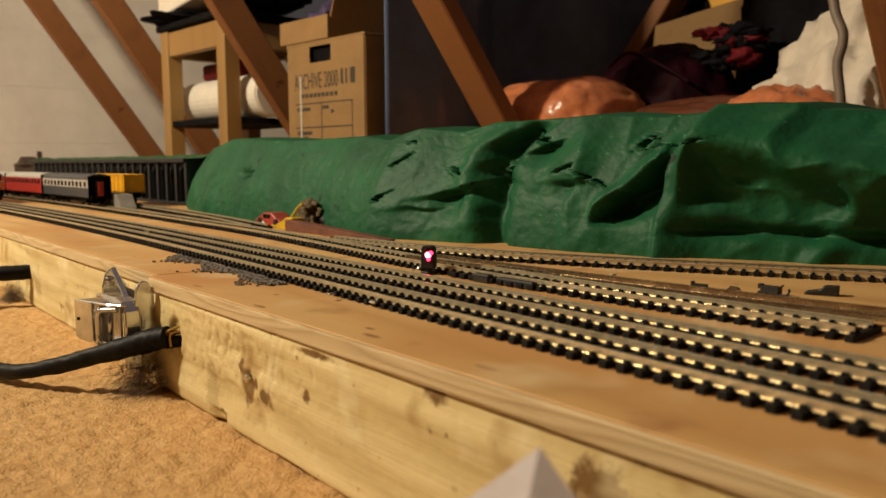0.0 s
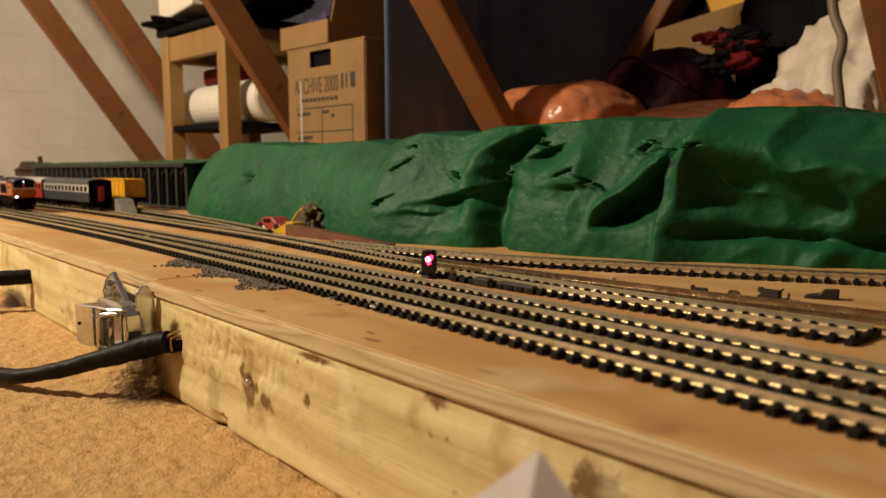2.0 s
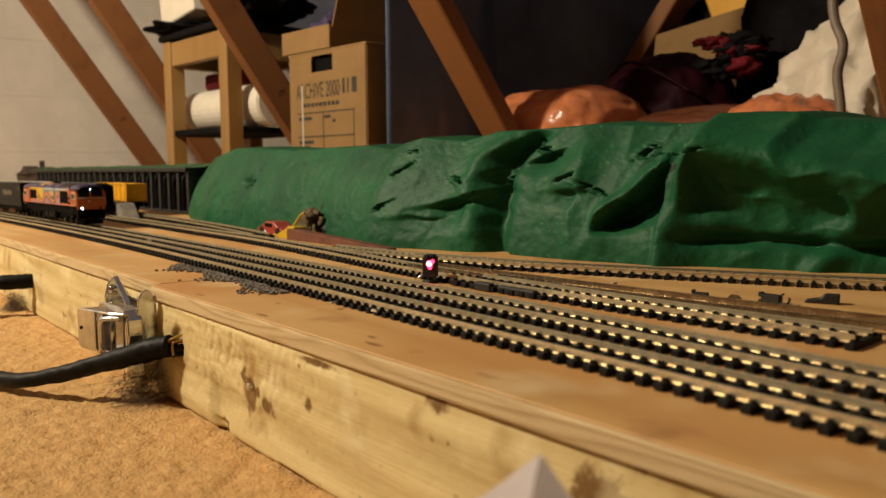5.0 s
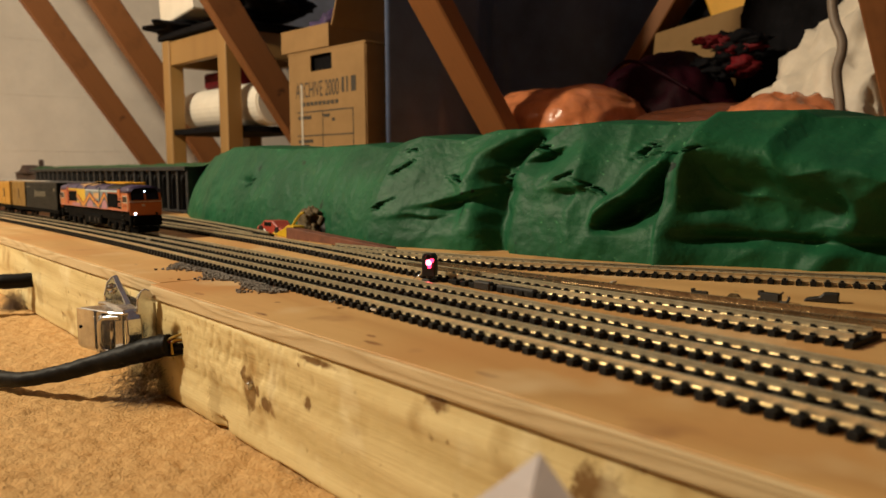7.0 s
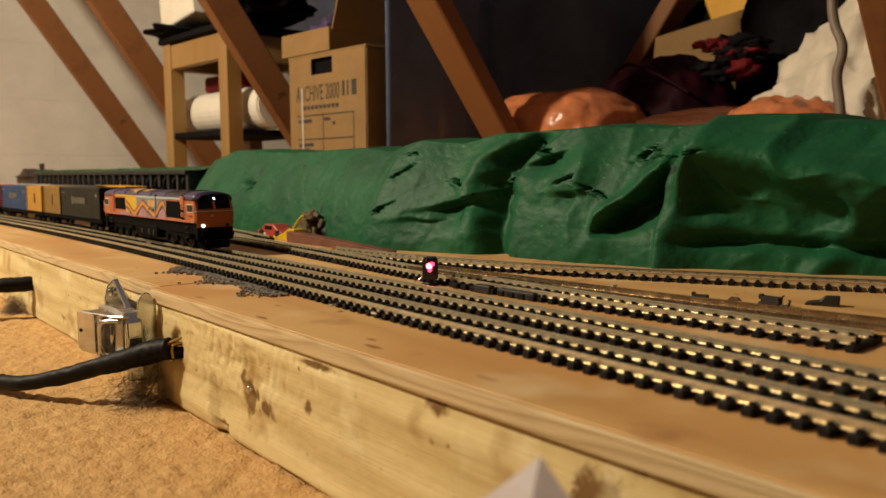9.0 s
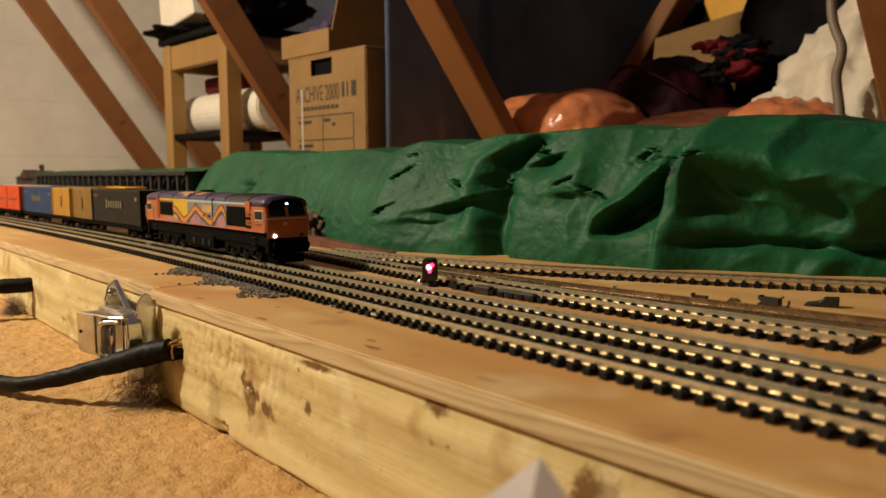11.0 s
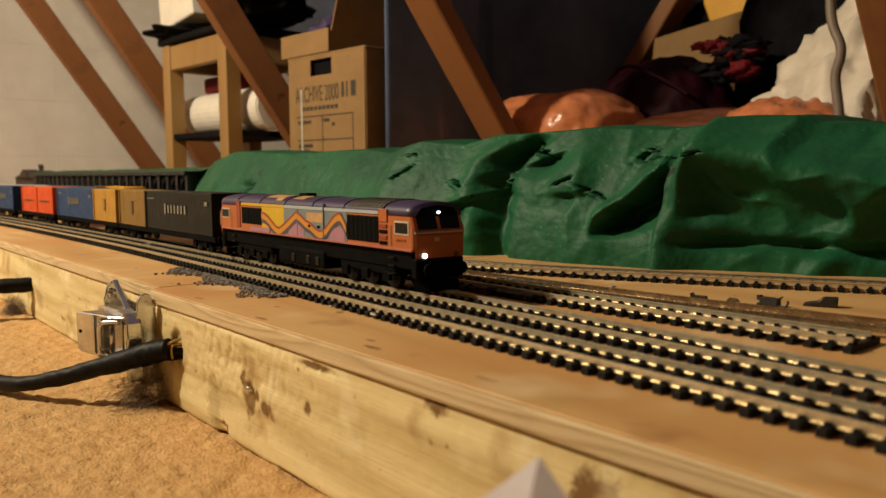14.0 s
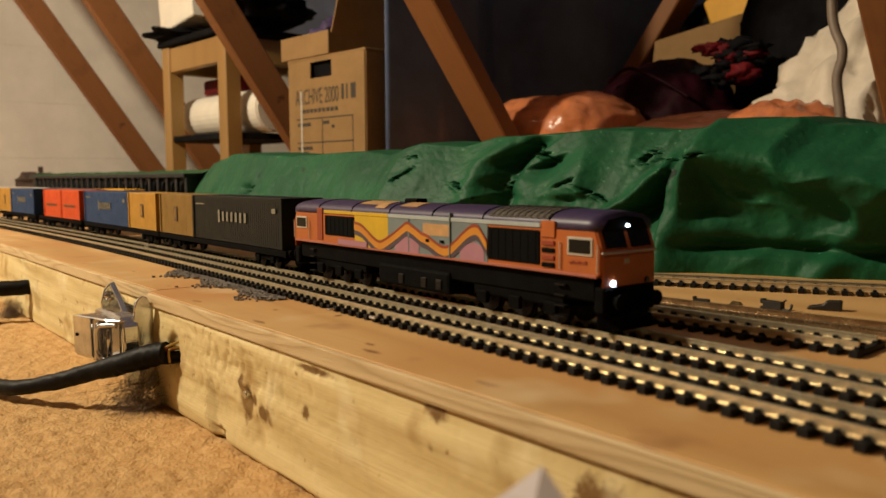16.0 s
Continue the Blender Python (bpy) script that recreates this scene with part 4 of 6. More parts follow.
# ---- on and beside the layout ----
M_REDGLOW = mat("red_lamp_glow", (1.0, 0.02, 0.06), 0.3, emit=9)
M_REDHOT = mat("red_lamp_core", (1.0, 0.11, 0.17), 0.3, emit=12)
M_RED = mat("faded_red_paint", (0.34, 0.045, 0.028), 0.45, vary=0.25, scale=120)
M_MAROON = mat("maroon_coach", (0.36, 0.030, 0.022), 0.4, vary=0.2, scale=60)
M_CREAM = mat("pale_grey_coach", (0.42, 0.40, 0.36), 0.45, vary=0.15, scale=60)
M_NAVY = mat("dark_blue_grey_coach", (0.040, 0.045, 0.055), 0.45, vary=0.2, scale=60)
M_STONE = mat("grey_plaster", (0.20, 0.18, 0.155), 0.9, vary=0.3, scale=80, bump=0.5)
M_ARCH = mat("dark_arch_plastic", (0.018, 0.018, 0.019), 0.6, vary=0.4, scale=60, bump=0.3)
M_VOID = mat("recess_shade", (0.010, 0.010, 0.010), 0.8)
M_MOSS = mat("green_flock", (0.030, 0.095, 0.030), 0.95, vary=0.5, scale=150, bump=0.8)
M_ROOFTILE = mat("brown_tiles", (0.062, 0.036, 0.028), 0.7, vary=0.35, scale=120, bump=0.6)
M_GRAVEL = mat("grey_ballast", (0.26, 0.225, 0.19), 0.9, vary=0.55, scale=500, obj_random=0.2)
M_PAPER = mat("white_tissue", (0.52, 0.49, 0.52), 0.8, vary=0.06, scale=30, bump=0.2)
M_FLUFF = mat("grey_fluff", (0.22, 0.15, 0.10), 1.0, vary=0.4, scale=200, bump=1.0)
M_WIRE = mat("yellow_wire", (0.42, 0.28, 0.06), 0.5)
M_REDWIRE = mat("red_wire", (0.12, 0.010, 0.010), 0.5)
M_CABLE = mat("black_tape_sheath", (0.0045, 0.0042, 0.0045), 0.55, spec=0.16, vary=0.5, scale=60, bump=0.5, bscale=90)
M_OLIVE = mat("olive_scrap", (0.11, 0.075, 0.030), 0.8, vary=0.5, scale=200, bump=0.6)


def build_signal():
    sig = thing("colour_light_signal", "small black model colour-light signal glowing red beside the track", "model signal", at=(-0.3925, 0.1392, 0))
    part("base", block(-0.004, 0.004, -0.004, 0.004, 0, 0.0020, 0.0005), M_BLACK, sig)
    part("post", cyl(0.0022, 0.008, 10, Matrix.Translation((0, 0, 0.006))), M_BLACK, sig)
    rot = Matrix.Rotation(radians(32), 4, "Z")
    b = prism([(-0.0044, 0.004), (0.0044, 0.004), (0.0044, 0.0165), (0.0028, 0.0185), (-0.0028, 0.0185), (-0.0044, 0.0165)], -0.003, 0.003, "y", 0.0004)
    b.transform(rot)
    part("head", b, M_BLACK, sig, "black signal head")
    for k, (x, z, r, m) in enumerate(((0.0006, 0.0128, 0.0019, M_REDHOT), (0.0026, 0.0142, 0.0013, M_REDGLOW), (0.0010, 0.0102, 0.0011, M_REDGLOW))):
        c = cyl(r, 0.0012, 14, rot @ Matrix.Translation((x, -0.0034, z)) @ Matrix.Rotation(radians(90), 4, "X"))
        part("lamp", c, m, sig, "glowing red lamp")
    hood = cyl(0.0026, 0.0030, 14, rot @ Matrix.Translation((0.0012, -0.0040, 0.0155)) @ Matrix.Rotation(radians(90), 4, "X"))
    bmesh.ops.delete(hood, geom=[v for v in hood.verts if v.co.z < 0.0150], context="VERTS")
    part("hood", hood, M_BLACK, sig)
    part("wire", tube([(-0.004, 0.002, 0.006), (-0.009, 0.003, 0.0075), (-0.013, 0.002, 0.003), (-0.016, -0.001, 0.0006)], 0.0005, 6), M_STEEL, sig, "bare silver feed wire")


def bar(points, width, thick, axis=(0, 0, 1), bevel=0.0004):
    """A flat metal strip bent through the points; its width lies along axis."""
    own = bmesh.new()
    pts = [Vector(p) for p in points]
    ax = Vector(axis).normalized()
    last = None
    for i, p in enumerate(pts):
        tan = (pts[min(i + 1, len(pts) - 1)] - pts[max(i - 1, 0)]).normalized()
        n_ = tan.cross(ax).normalized()
        ring = [own.verts.new(p + ax * (width / 2 * u) + n_ * (thick / 2 * w)) for u, w in ((-1, -1), (1, -1), (1, 1), (-1, 1))]
        if last:
            for k in range(4):
                own.faces.new((last[k], last[(k + 1) % 4], ring[(k + 1) % 4], ring[k]))
        else:
            own.faces.new(ring[::-1])
        last = ring
    own.faces.new(last)
    bmesh.ops.recalc_face_normals(own, faces=own.faces)
    bmesh.ops.bevel(own, geom=[e for e in own.edges if e.calc_face_angle(0) > 1.0], offset=bevel, segments=2, affect="EDGES", profile=0.5)
    return own


def build_latch():
    latch = thing("toggle_latch", "zinc-plated steel toggle latch joining two baseboards", "latch")
    # the strike on the near board: an upright plate with a rounded ear
    part("strike_plate", prism([(0.0012, -0.060), (-0.0105, -0.060), (-0.0110, -0.016), (-0.0100, -0.0075), (-0.0078, -0.0030), (-0.0050, -0.0016), (-0.0022, -0.0030), (0.0012, -0.0090)], -0.4990, -0.4970, "x", 0.0005), M_STEEL, latch, "upright strike plate with a rounded ear")
    part("rivet", cyl(0.0032, 0.0030, 16, Matrix.Translation((-0.5005, -0.0062, -0.0075)) @ Matrix.Rotation(radians(90), 4, "Y"), bevel=0.0009), M_STEEL, latch, "domed rivet", True)
    part("barrel", cyl(0.0048, 0.040, 20, Matrix.Translation((-0.5035, -0.0080, -0.0340)), bevel=0.0008), M_STEEL, latch, "rolled steel barrel", True)
    # the far half: ear, base plate and hinge
    part("ear", prism([(0.0045, -0.024), (-0.0120, -0.024), (-0.0128, -0.012), (-0.0105, -0.0035), (-0.0070, 0.0004), (-0.0035, -0.0010), (0.0045, -0.014)], -0.5585, -0.5565, "x", 0.0005), M_STEEL, latch, "rounded steel ear")
    part("rivet", cyl(0.0034, 0.0034, 16, Matrix.Translation((-0.5553, -0.0075, -0.0080)) @ Matrix.Rotation(radians(90), 4, "Y"), bevel=0.0010), M_STEEL, latch, "domed rivet", True)
    part("base_plate", block(-0.5600, -0.5080, 0.0030, 0.0052, -0.052, -0.014, 0.0006), M_STEEL, latch)
    part("slanting_stay", bar([(-0.5560, -0.0055, 0.0004), (-0.5300, -0.0085, -0.0085), (-0.5030, -0.0120, -0.0175)], 0.0034, 0.0016, (0.1, 1.0, 0.15)), M_STEEL, latch, "thin slanting steel stay")
    # thick strap that folds over and runs down in front of the strike
    strap = bar([(-0.5540, -0.0130, -0.0175), (-0.5400, -0.0135, -0.0158), (-0.5120, -0.0135, -0.0148), (-0.5010, -0.0135, -0.0160), (-0.4965, -0.0135, -0.0205), (-0.4955, -0.0135, -0.0290), (-0.4955, -0.0135, -0.0560)], 0.0100, 0.0042, (0, 1, 0), 0.0012)
    part("strap", strap, M_STEEL, latch, "thick folded steel strap")
    # folded lever: flat cheek, rounded corner and a flange on top
    cheek = prism([(-0.0365, -0.0395), (-0.0352, -0.0415), (-0.0352, -0.0180), (-0.0358, -0.0158), (-0.0374, -0.0150), (-0.0374, -0.0390)], -0.5390, -0.5200, "x", 0.0004)
    cheek.transform(Matrix.Translation((-0.53, -0.036, 0)) @ Matrix.Rotation(radians(16), 4, "Z") @ Matrix.Translation((0.53, 0.036, 0)))
    part("lever", cheek, M_STEEL, latch, "flat lever cheek")
    part("lever_side", bar([(-0.5215, -0.0325, -0.0292), (-0.5196, -0.0315, -0.0292), (-0.5190, -0.0295, -0.0292), (-0.5200, -0.0240, -0.0292)], 0.0262, 0.0016), M_STEEL, latch, "rounded lever edge")
    part("lever_flange", prism([(-0.5385, -0.0375), (-0.5200, -0.0325), (-0.5080, -0.0290), (-0.4985, -0.0235), (-0.4980, -0.0200), (-0.5150, -0.0150), (-0.5380, -0.0180)], -0.0168, -0.0152, "z", 0.0005), M_STEEL, latch, "top flange of the lever")
    part("lever_floor", prism([(-0.5360, -0.0350), (-0.5190, -0.0300), (-0.5060, -0.0220), (-0.5300, -0.0180)], -0.0425, -0.0410, "z", 0.0004), M_STEEL, latch)
    part("dimple", cyl(0.0011, 0.0010, 12, Matrix.Translation((-0.5345, -0.0388, -0.0270)) @ Matrix.Rotation(radians(90), 4, "X")), M_DARK, latch, "small dark dimple")
    loop = tube([(-0.5005, -0.0205, -0.0188), (-0.5060, -0.0245, -0.0190), (-0.5105, -0.0275, -0.0200), (-0.5122, -0.0288, -0.0230), (-0.5124, -0.0290, -0.0300), (-0.5120, -0.0288, -0.0365), (-0.5095, -0.0270, -0.0400), (-0.5030, -0.0225, -0.0410)], 0.0017, 12)
    part("wire_loop", loop, M_STEEL, latch, "bent steel wire loop", True)
    part("hinge_pin", cyl(0.0018, 0.026, 14, Matrix.Translation((-0.5090, -0.0225, -0.0290))), M_STEEL, latch, "", True)
    part("inner_cheek", block(-0.5300, -0.5120, -0.0155, -0.0140, -0.044, -0.017, 0.0005), M_STEEL, latch)
    for o in latch.children:
        if o.name.split(".")[0] in ("lever", "lever_side", "lever_flange", "lever_floor", "dimple"):
            o.data.transform(Matrix.Translation((0.002, 0.0036, 0.0)))
    for z in (-0.022, -0.052):
        part("screw", cyl(0.0026, 0.0012, 14, Matrix.Translation((-0.4975, -0.0112, z)) @ Matrix.Rotation(radians(90), 4, "X")), M_STEEL, latch)


def build_cables():
    c = thing("cable_bundle", "thick black tape-wrapped cable bundle leaving a hole in the beam", "cable")
    part("sheath", tube([(-0.4672, -0.0016, -0.0325), (-0.4770, -0.0085, -0.0352), (-0.492, -0.0195, -0.0410), (-0.512, -0.034, -0.0480), (-0.535, -0.052, -0.0560), (-0.560, -0.068, -0.0615), (-0.600, -0.078, -0.0635), (-0.70, -0.082, -0.0625), (-0.85, -0.06, -0.0625)],
                        lambda u: 0.0064 + 0.006 * min(u, 0.1) if u < 0.2 else 0.0070 - 0.0020 * min(1, (u - 0.2) * 3.3), 14, 0.16), M_CABLE, c, "", True)
    part("wire", tube([(-0.461, 0.012, -0.024), (-0.4650, -0.0012, -0.0280), (-0.4690, -0.0035, -0.0310), (-0.4740, -0.0060, -0.0320)], 0.0008, 6), M_WIRE, c, "yellow wire end")
    part("wire", tube([(-0.460, 0.012, -0.033), (-0.4660, -0.0010, -0.0345), (-0.4735, -0.0050, -0.0350)], 0.0024, 8), M_CABLE, c, "black inner wire")
    part("wire", tube([(-0.460, 0.012, -0.036), (-0.4665, -0.0018, -0.0380), (-0.4740, -0.0055, -0.0375)], 0.0018, 8), M_CABLE, c, "black inner wire")
    part("wire", tube([(-0.461, 0.012, -0.030), (-0.4670, -0.0030, -0.0305), (-0.4735, -0.0070, -0.0310)], 0.0011, 6), M_REDWIRE, c, "dark red wire")
    part("wire", tube([(-0.461, 0.010, -0.030), (-0.4640, -0.001, -0.0300), (-0.4630, -0.002, -0.0380)], 0.0007, 6), M_WIRE, c, "yellow wire end")
    c = thing("cable_bundle", "black cable stub entering the far baseboard beam", "cable")
    part("sheath", tube([(-0.868, 0.015, -0.036), (-0.872, -0.004, -0.0365), (-0.885, -0.030, -0.0375), (-0.92, -0.07, -0.045), (-1.0, -0.11, -0.0625)], 0.0075, 12, 0.1), M_CABLE, c, "", True)
    rng = random.Random(9)
    for x, y, r in ((-0.492, -0.012, 0.020), (-0.912, -0.002, 0.014)):
        verts, faces = [], []
        for k in range(900):
            p = Vector((rng.gauss(0, 0.40), rng.gauss(0, 0.25), abs(rng.gauss(0.30, 0.38)))) * r
            d = Vector((rng.gauss(0, 1), rng.gauss(0, 1), rng.gauss(0, 1))).normalized() * r * 0.16
            for q in range(3):
                e = d + Vector((rng.gauss(0, 1), rng.gauss(0, 1), rng.gauss(0, 0.7))) * r * 0.10
                w = d.cross(Vector((0.3, 0.5, 0.8))).normalized() * 0.00012
                a = len(verts)
                p.z = max(p.z, 0.0005)
                n_ = p + e
                n_.z = max(n_.z, 0.0005)
                verts += [p - w, p + w, n_ + w, n_ - w]
                faces.append((a, a + 1, a + 2, a + 3))
                p, d = n_, e
        me = bpy.data.meshes.new("dust_tuft")
        me.from_pydata(verts, [], faces)
        me.materials.append(M_FLUFF)
        ob = new("dust_tuft", me)
        ob.location = (x, y, FLOOR)
        tagged(ob, "grey-brown tuft of dust and fibre against the beam foot", "dust", kind="stuff")


def build_nail():
    ob = finish("nail", cyl(0.0022, 0.003, 12, Matrix.Rotation(radians(90), 4, "X"), bevel=0.0005), M_STEEL)
    ob.location = (-0.3665, 0.0012, -0.0372)
    tagged(ob, "shiny nail head driven into a knot in the beam", "nail")


def build_paper():
    own = bmesh.new()
    pts = [(-0.2000, -0.0880, FLOOR), (-0.0975, -0.0690, 0.0198), (-0.0050, -0.0530, FLOOR), (-0.0950, -0.1000, FLOOR + 0.001)]
    fr = [Vector(p) for p in pts]
    grid = {}
    n = 14

    def lay(a, b, c, tag):
        for i in range(n + 1):
            for j in range(n + 1 - i):
                u, v = i / n, j / n
                p = a * (1 - u - v) + b * u + c * v
                p = p + Vector((0.0008 * noise.noise(p * 90), 0.0012 * noise.noise(p * 70 + Vector((3, 1, 0))), 0))
                grid[tag, i, j] = own.verts.new(p)
        for i in range(n):
            for j in range(n - i):
                own.faces.new((grid[tag, i, j], grid[tag, i + 1, j], grid[tag, i, j + 1]))
                if j < n - i - 1:
                    own.faces.new((grid[tag, i + 1, j], grid[tag, i + 1, j + 1], grid[tag, i, j + 1]))
    lay(fr[0], fr[1], fr[3], 0)
    lay(fr[3], fr[1], fr[2], 1)
    lay(fr[2], fr[1], fr[0], 2)
    bmesh.ops.remove_doubles(own, verts=own.verts, dist=0.0002)
    ob = finish("folded_paper", own, M_PAPER)
    tagged(ob, "pointed corner of folded white paper standing on the carpet", "paper")


def build_coach(x_front, label, upper, lower, length=0.262):
    """A standing coach on the siding, its front end at x_front."""
    P = curve_points(LINE_3, 600)
    f = np.interp(-(x_front - 0.2 * length), -P[:, 0], P[:, 1])
    r = np.interp(-(x_front - 0.8 * length), -P[:, 0], P[:, 1])
    ang = math.atan2(f - r, 0.6 * length)
    coach = thing("passenger_coach", label, "coach", "standing coaches")
    coach.matrix_world = Matrix.Translation((x_front - length / 2, (f + r) / 2, RAIL_TOP)) @ Matrix.Rotation(ang, 4, "Z")
    h, W = length / 2, 0.0172
    part("lower_side", block(-h, h, -W, W, 0.0130, 0.0275, 0.0005), lower, coach)
    part("upper_side", block(-h, h, -W, W, 0.0275, 0.0400, 0.0005), upper, coach)
    arc = [(-W, 0.0400)] + [(-math.cos(math.pi * k / 10) * W, 0.0400 + 0.0095 * math.sin(math.pi * k / 10) ** 0.8) for k in range(1, 10)] + [(W, 0.0400)]
    part("roof", prism(arc, -h, h, "x"), M_NAVY if upper is not M_MAROON else M_CREAM, coach, "rounded grey roof")
    n = 12
    for k in range(n):
        x = -h + 0.016 + (length - 0.032) * k / (n - 1)
        part("window", block(x - 0.0062, x + 0.0062, -W - 0.0003, -W + 0.001, 0.0290, 0.0375, 0.0004), M_GLASS, coach)
    part("end_wall", block(h - 0.0005, h + 0.0012, -W, W, 0.0100, 0.0460, 0.0005), M_DARK, coach, "black coach end")
    part("gangway", block(h + 0.001, h + 0.0050, -0.0068, 0.0068, 0.0115, 0.0400, 0.0012), M_DARK, coach)
    part("gangway_door", block(h + 0.0045, h + 0.0056, -0.0042, 0.0042, 0.0150, 0.0370, 0.0004), M_MAROON, coach, "red gangway door")
    for s in (-1, 1):
        part("buffer", cyl(0.0030, 0.006, 12, Matrix.Translation((h + 0.003, s * 0.0115, 0.0130)) @ Matrix.Rotation(radians(90), 4, "Y")), M_DARK, coach)
    part("underframe", block(-h, h, -0.0120, 0.0120, 0.0090, 0.0130), M_DARK, coach)
    for bx in (-0.088, 0.088):
        bogie = part("bogie", block(bx - 0.020, bx + 0.020, -0.0140, 0.0140, 0.0040, 0.0095, 0.0008), M_DARK, coach)
        add_wheels(bogie, [bx - 0.016, bx + 0.016], 0.0062)


def build_yellow_wagon():
    w = thing("hopper_wagon", "yellow open model wagon with ribbed sides on a siding", "wagon", at=(-1.385, 0.2575, RAIL_TOP))
    w.scale = (1.22, 1.0, 1.08)
    yel = mat("yellow_wagon_paint", (0.78, 0.38, 0.015), 0.45, vary=0.2, scale=60)
    body = bmesh.new()
    for a in ((-0.066, 0.066, -0.0165, -0.0150), (-0.066, 0.066, 0.0150, 0.0165), (-0.066, -0.0645, -0.0165, 0.0165), (0.0645, 0.066, -0.0165, 0.0165)):
        block(*a, 0.0180, 0.0440, 0.0003, bm=body)
    block(-0.066, 0.066, -0.0165, 0.0165, 0.0170, 0.0190, bm=body)
    part("body", body, yel, w, "bright yellow open body")
    for k in range(8):
        x = -0.060 + k * 0.017
        part("rib", block(x - 0.001, x + 0.001, -0.0175, -0.0160, 0.0180, 0.0440, 0.0002), yel, w)
    part("top_rail", block(-0.067, 0.067, -0.0178, -0.0160, 0.0425, 0.0445, 0.0003), yel, w)
    part("load", block(-0.064, 0.064, -0.0150, 0.0150, 0.034, 0.040), M_DARK, w)
    part("underframe", block(-0.064, 0.064, -0.0130, 0.0130, 0.0100, 0.0170, 0.0004), M_DARK, w)
    add_wheels(w, [-0.042, 0.042], 0.0065)
    for s in (-1, 1):
        part("buffer", cyl(0.0030, 0.006, 12, Matrix.Translation((0.069, s * 0.0115, 0.0130)) @ Matrix.Rotation(radians(90), 4, "Y")), M_DARK, w)


def build_ramp():
    ob = finish("platform_ramp", prism([(-0.060, 0.0), (0.034, 0.0), (0.030, 0.004), (0.012, 0.022), (-0.060, 0.024)], -0.012, 0.012, "y", 0.0008), M_STONE)
    ob.matrix_world = Matrix.Translation((-1.275, 0.2275, 0)) @ Matrix.Rotation(radians(-4), 4, "Z") @ Matrix.Diagonal((1.25, 1.0, 1.05, 1))
    tagged(ob, "small grey plaster platform ramp between two sidings", "ramp")


def build_arches():
    wall = thing("arched_retaining_wall", "dark grey plastic retaining wall with a row of arched recesses", "retaining wall")
    x = -1.292
    y = 0.338
    # near-black backing puts the shade of the arch recesses into the colour
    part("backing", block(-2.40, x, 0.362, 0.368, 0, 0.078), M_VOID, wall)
    part("coping", block(-2.40, x + 0.002, 0.332, 0.372, 0.0715, 0.0790, 0.0010), M_ARCH, wall, "dark coping course")
    part("plinth", block(-2.40, x, 0.334, 0.362, 0, 0.005, 0.0005), M_ARCH, wall)
    w = 0.0435
    for k in range(25):
        xx = x - k * w
        # one pier with half an arch on either side
        own = bmesh.new()
        out = [(xx, 0.004), (xx, 0.0715), (xx - w, 0.0715), (xx - w, 0.004), (xx - w + 0.006, 0.004), (xx - w + 0.006, 0.050)]
        for a in range(1, 8):
            t = math.pi * a / 8
            out.append((xx - w / 2 - math.cos(t) * (w / 2 - 0.006), 0.050 + math.sin(t) * 0.0150))
        out += [(xx - 0.006, 0.050), (xx - 0.006, 0.004)]
        part("arch", prism(out, 0.342, 0.362, "y"), M_ARCH, wall)
        part("pilaster", block(xx - 0.0045, xx + 0.0045, 0.336, 0.344, 0.0, 0.0715, 0.0006), M_ARCH, wall)
    # mossy strip along the top
    nx, ny = 160, 8
    verts, faces = [], []
    for i in range(nx + 1):
        for j in range(ny + 1):
            xx = -2.42 + (1.15) * i / nx
            yy = 0.340 + 0.14 * j / ny
            zz = 0.0790 + 0.006 * math.sin(min(1, j / 2) * 1.57) * (0.6 + noise.noise((xx * 30, yy * 30, 0))) + 0.003 * noise.noise((xx * 90, yy * 60, 4)) if j else 0.0785
            verts.append((xx, yy, zz))
    for i in range(nx):
        for j in range(ny):
            a = i * (ny + 1) + j
            faces.append((a, a + ny + 1, a + ny + 2, a + 1))
    me = bpy.data.meshes.new("moss_strip")
    me.from_pydata(verts, [], faces)
    me.materials.append(M_MOSS)
    tagged(new("moss_strip", me), "rough green flock along the top of the arched wall", "model scenery", kind="stuff")
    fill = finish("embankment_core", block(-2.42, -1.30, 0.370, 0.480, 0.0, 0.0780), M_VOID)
    tagged(fill, "dark core of the embankment behind the arched wall", "embankment", kind="structure")


def build_cottage():
    c = thing("model_cottage", "brown brick model cottage with a steep tiled roof and chimney", "model house", at=(-2.51, 0.405, 0.0640))
    part("wall", block(-0.20, 0.085, -0.045, 0.03, -0.0640, 0.004, 0.001), M_ROOFTILE, c)
    part("roof", prism([(-0.050, 0.003), (-0.01, 0.024), (0.03, 0.003)], -0.20, 0.085, "x"), M_ROOFTILE, c, "brown tiled roof")
    part("gable", prism([(-0.10, 0.004), (0.02, 0.004), (-0.04, 0.027)], -0.058, -0.02, "y"), M_ROOFTILE, c)
    part("chimney", block(-0.045, -0.033, -0.014, -0.002, 0.018, 0.042, 0.001), M_ROOFTILE, c)


